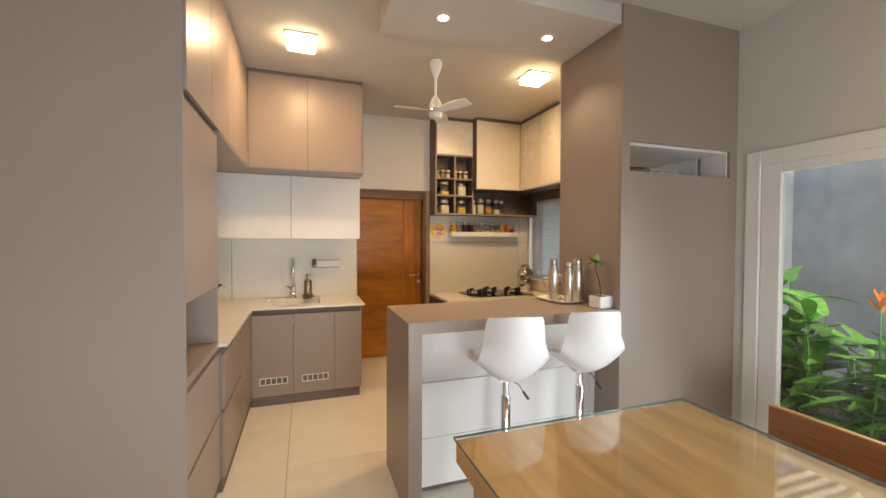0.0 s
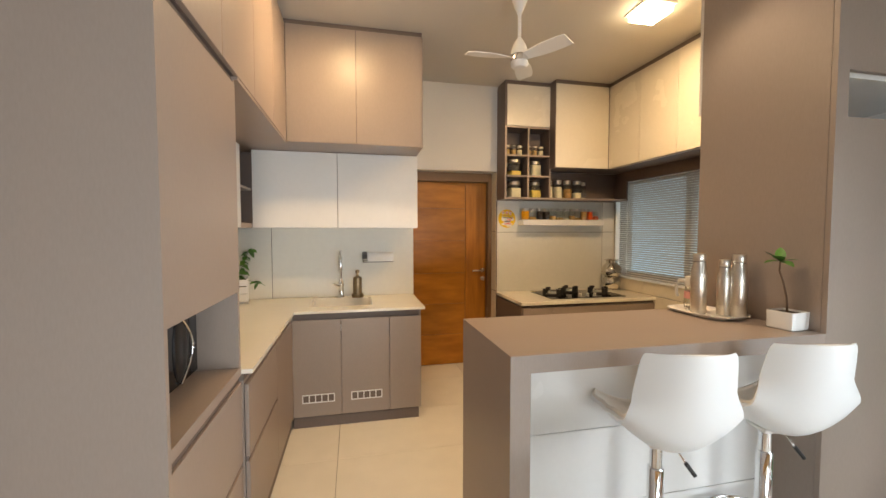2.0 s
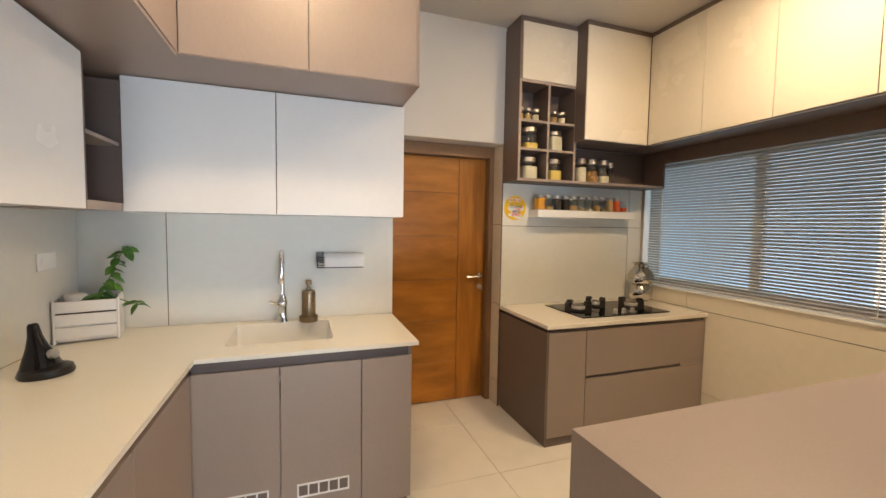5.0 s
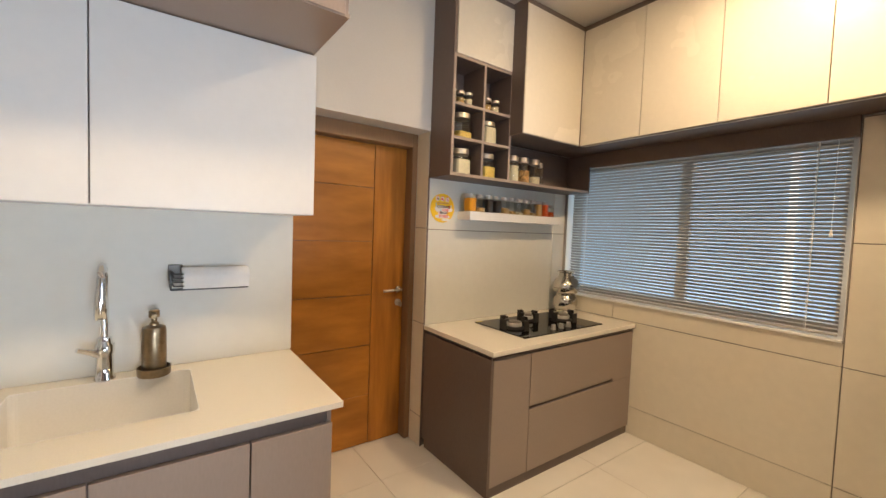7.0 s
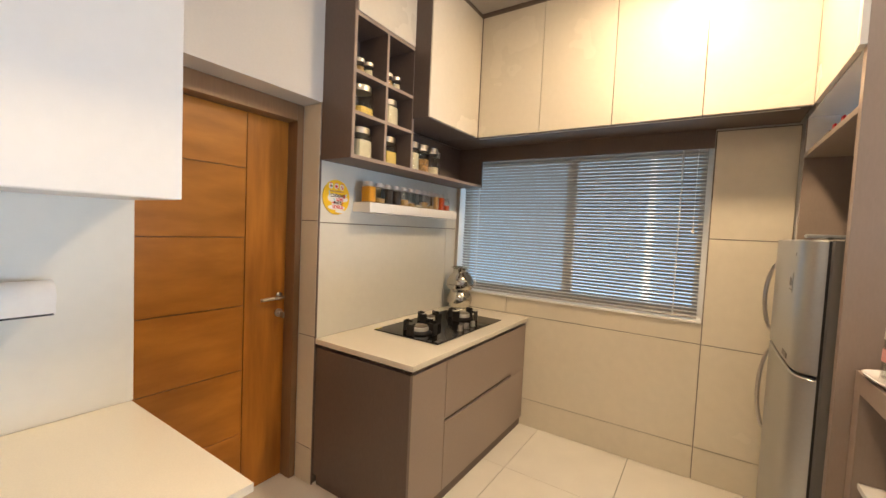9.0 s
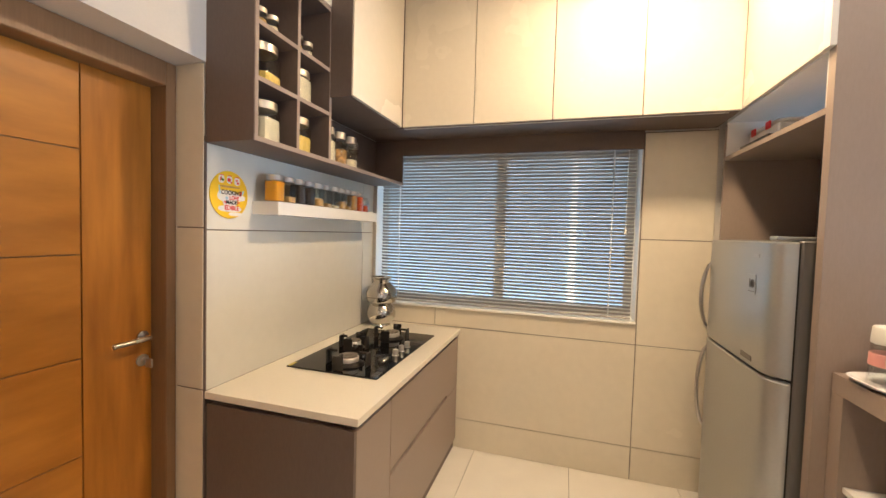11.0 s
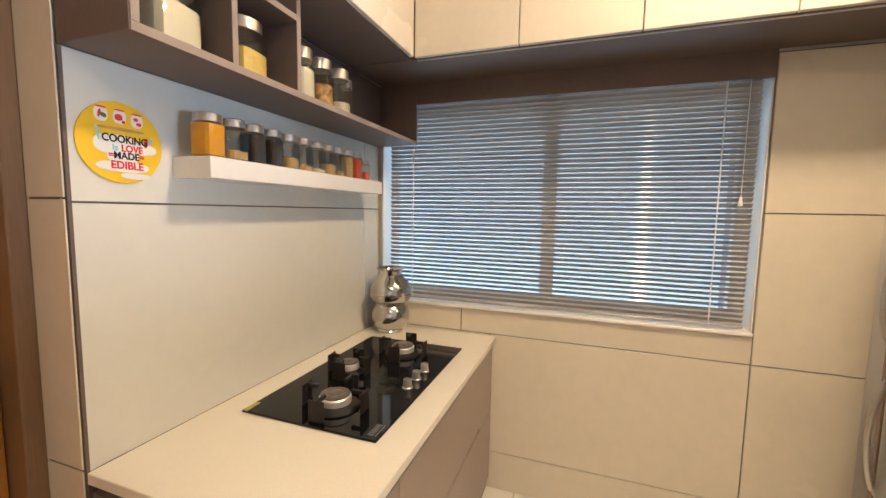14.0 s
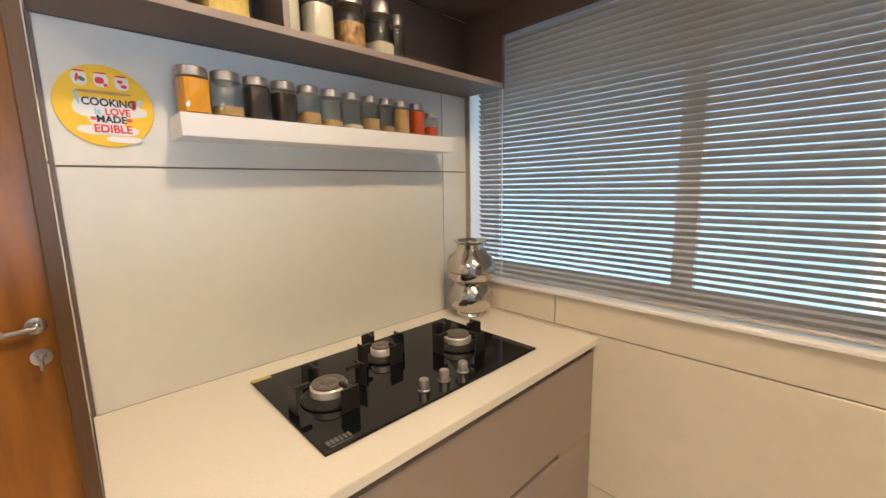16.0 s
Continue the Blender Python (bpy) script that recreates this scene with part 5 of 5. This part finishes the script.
for x in (1.645, 1.715, 1.785, 1.885, 1.955, 2.03):
    spice_jar(x, 4.83, 2.337, 0.108, 0.029, FLOUR if x in (1.785, 2.03) else TANSP, 0.75, GRP, 2.0, "tiny round glass jar with a steel lid")
spice_jar(1.722, 4.825, 2.123, 0.168, 0.064, LENTIL, 0.35, GRP, 5.0, "nearly empty square glass jar with a steel lid")
spice_jar(1.655, 4.925, 2.123, 0.150, 0.036, DARKSP, 0.7, GRP, 5.0, "square glass jar of dark grain behind another jar")
spice_jar(1.655, 4.925, 1.8915, 0.150, 0.036, FLOUR, 0.6, GRP, 5.0, "square glass jar of pale grain behind another jar")
spice_jar(1.958, 4.835, 2.123, 0.158, 0.062, FLOUR, 1.0, GRP, 5.0, "square glass jar full of white flour")
spice_jar(1.722, 4.825, 1.8915, 0.168, 0.064, FLOUR, 0.78, GRP, 5.0, "square glass jar partly filled with pale flour")
spice_jar(1.958, 4.835, 1.8915, 0.168, 0.062, LENTIL, 0.62, GRP, 5.0, "square glass jar partly filled with yellow lentils")
GRP = "tall jars on the long shelf"
for x, y, mat_, fill, h, w, word in ((2.150, 4.86, FLOUR, 0.9, 0.19, 0.036, "pale flour"), (2.245, 4.85, FLOUR, 0.85, 0.20, 0.047, "white flour"), (2.362, 4.85, NUTS, 0.68, 0.20, 0.047, "brown nuts"), (2.482, 4.85, FLOUR, 0.42, 0.20, 0.047, "pale grain"), (2.572, 4.87, FLOUR, 0.06, 0.19, 0.028, "very little grain")):
    spice_jar(x, y, 1.8915, h, w, mat_, fill, GRP, 3.0, "tall glass jar of " + word + " with a steel lid", 0.9)

sg = thing("round_wall_sign", (1.70, 4.969, 1.673), "round yellow wall sign with white patches and hand lettering", "sign")
part("disc", moved(lathe([(0.0, 0), (0.100, 0), (0.101, 0.002), (0.101, 0.005), (0.099, 0.006), (0.0, 0.006)], 0, 0, 56), pose(1.70, 4.9698, 1.673, 90, 0, 0)), YELLOW, sg)


def patch(cx, cz, w, h_, mat, y=4.9636, name="print_patch", turn=0):
    b = superellipse([(0.0, 0.0), (1.0, 0.0), (1.0, 0.0006), (0.0, 0.0006)], 0, 0, 2.6, 28, 0, w / 2, h_ / 2)
    return part(name, moved(b, pose(cx, y, cz, 90, turn, 0)), mat, sg)


for k, (cx, cz, w, h_) in enumerate(((1.685, 1.668, 0.10, 0.05), (1.735, 1.664, 0.10, 0.03), (1.70, 1.645, 0.075, 0.05), (1.70, 1.614, 0.125, 0.026), (1.73, 1.592, 0.075, 0.016))):
    patch(cx, cz, w, h_, WHITE, 4.9639 - 0.0002 * k)
for cx, cz in ((1.655, 1.737), (1.697, 1.737), (1.738, 1.734)):
    patch(cx, cz, 0.030, 0.034, WHITE)
    patch(cx, cz + 0.017, 0.024, 0.004, RED, 4.9628)
patch(1.651, 1.738, 0.006, 0.020, RED, 4.9628, turn=12)
patch(1.660, 1.735, 0.014, 0.010, GREEN, 4.9627, turn=30)
patch(1.694, 1.736, 0.018, 0.016, RED, 4.9627)
patch(1.705, 1.726, 0.008, 0.008, RED, 4.9626)
patch(1.735, 1.738, 0.011, 0.009, RED, 4.9627)
patch(1.742, 1.727, 0.013, 0.009, RED, 4.9626)
patch(1.645, 1.692, 0.006, 0.036, SKYB, 4.9628, turn=-10)
patch(1.758, 1.682, 0.010, 0.026, RED, 4.9628, turn=8)
patch(1.770, 1.688, 0.008, 0.020, SKYB, 4.9627, turn=20)
patch(1.700, 1.707, 0.11, 0.008, TANSP, 4.9629)


def lettering(word, cx, cz, size, mat, squeeze=1.0):
    cu = bpy.data.curves.new("lettering", "FONT")
    cu.body, cu.size, cu.align_x, cu.align_y, cu.extrude = word, size, "CENTER", "CENTER", 0.0003
    cu.offset = 0.0007
    tmp = bpy.data.objects.new("tmp", cu)
    me = bpy.data.meshes.new_from_object(tmp)
    bpy.data.objects.remove(tmp)
    me.materials.append(mat)
    ob = new("lettering", me)
    ob.parent = sg
    ob.matrix_local = Matrix.Translation(-AT[sg]) @ pose(cx, 4.9616, cz, 90, 0, 0) @ Matrix.Diagonal((squeeze, 1, 1, 1))


lettering("COOKiNG", 1.707, 1.682, 0.026, INK, 0.88)
lettering("is", 1.682, 1.660, 0.022, SKYB)
lettering("LOVE", 1.722, 1.660, 0.024, RED, 0.9)
lettering("MADE", 1.708, 1.641, 0.024, INK, 0.95)
lettering("=", 1.672, 1.641, 0.02, RED)
lettering("=", 1.745, 1.641, 0.02, RED)
lettering("EDIBLE", 1.709, 1.617, 0.027, RED, 0.95)

# ---- garden ----
blade_a = mesh_of("leaf", leaf_mesh(0.55, 0.080, -0.16, 0.35, 10), GARDEN)
blade_b = mesh_of("leaf", leaf_mesh(0.42, 0.088, -0.06, 0.35, 10), GARDEN)
blade_c = mesh_of("leaf", leaf_mesh(0.34, 0.050, -0.09, 0.35, 8), GARDEN)
rg = random.Random(11)
for k in range(17):
    x, y = 3.48 + 0.62 * rg.random(), 0.75 + 1.6 * (k / 16)
    tall_ = 0.55 + 0.6 * rg.random()
    g = thing("garden_plant", (x, y, 0.05), "lush green ginger plant with long arching leaves", "plant", "garden plants")
    stems = 3
    for s in range(stems):
        dx, dy = rg.uniform(-0.12, 0.12), rg.uniform(-0.12, 0.12)
        hh = tall_ * rg.uniform(0.7, 1.05)
        part("stem", tube([(x + dx * 0.3, y + dy * 0.3, 0.04), (x + dx * 0.7, y + dy * 0.7, 0.05 + hh * 0.5), (x + dx, y + dy, 0.05 + hh)], 0.008, 6, taper=0.004), GARDEN, g)
        for j in range(7):
            f = 0.25 + 0.75 * j / 6
            me = (blade_a, blade_b, blade_c)[rg.randrange(3)]
            put_leaf(me, g, Matrix.Translation((x + dx * f, y + dy * f, 0.05 + hh * f)) @ Euler((rg.uniform(-0.3, 0.3), rg.uniform(-0.9, 0.15), rg.uniform(0, 6.3))).to_matrix().to_4x4() @ Matrix.Scale(rg.uniform(0.6, 1.0), 4))
fl = thing("orange_flower", (3.62, 1.50, 0.05), "orange heliconia bloom on a thin stalk", "flower")
part("stalk", tube([(3.62, 1.50, 0.04), (3.62, 1.50, 0.7), (3.62, 1.505, 1.14)], 0.007, 6), GARDEN, fl)
pet = mesh_of("petal", leaf_mesh(0.10, 0.018, 0.02, 0.4, 6), FLOWER)
for k in range(7):
    put_leaf(pet, fl, Matrix.Translation((3.62, 1.505, 1.08 + 0.012 * k)) @ Euler((0, -0.5 - 0.08 * k, k * 1.3)).to_matrix().to_4x4(), "petal")
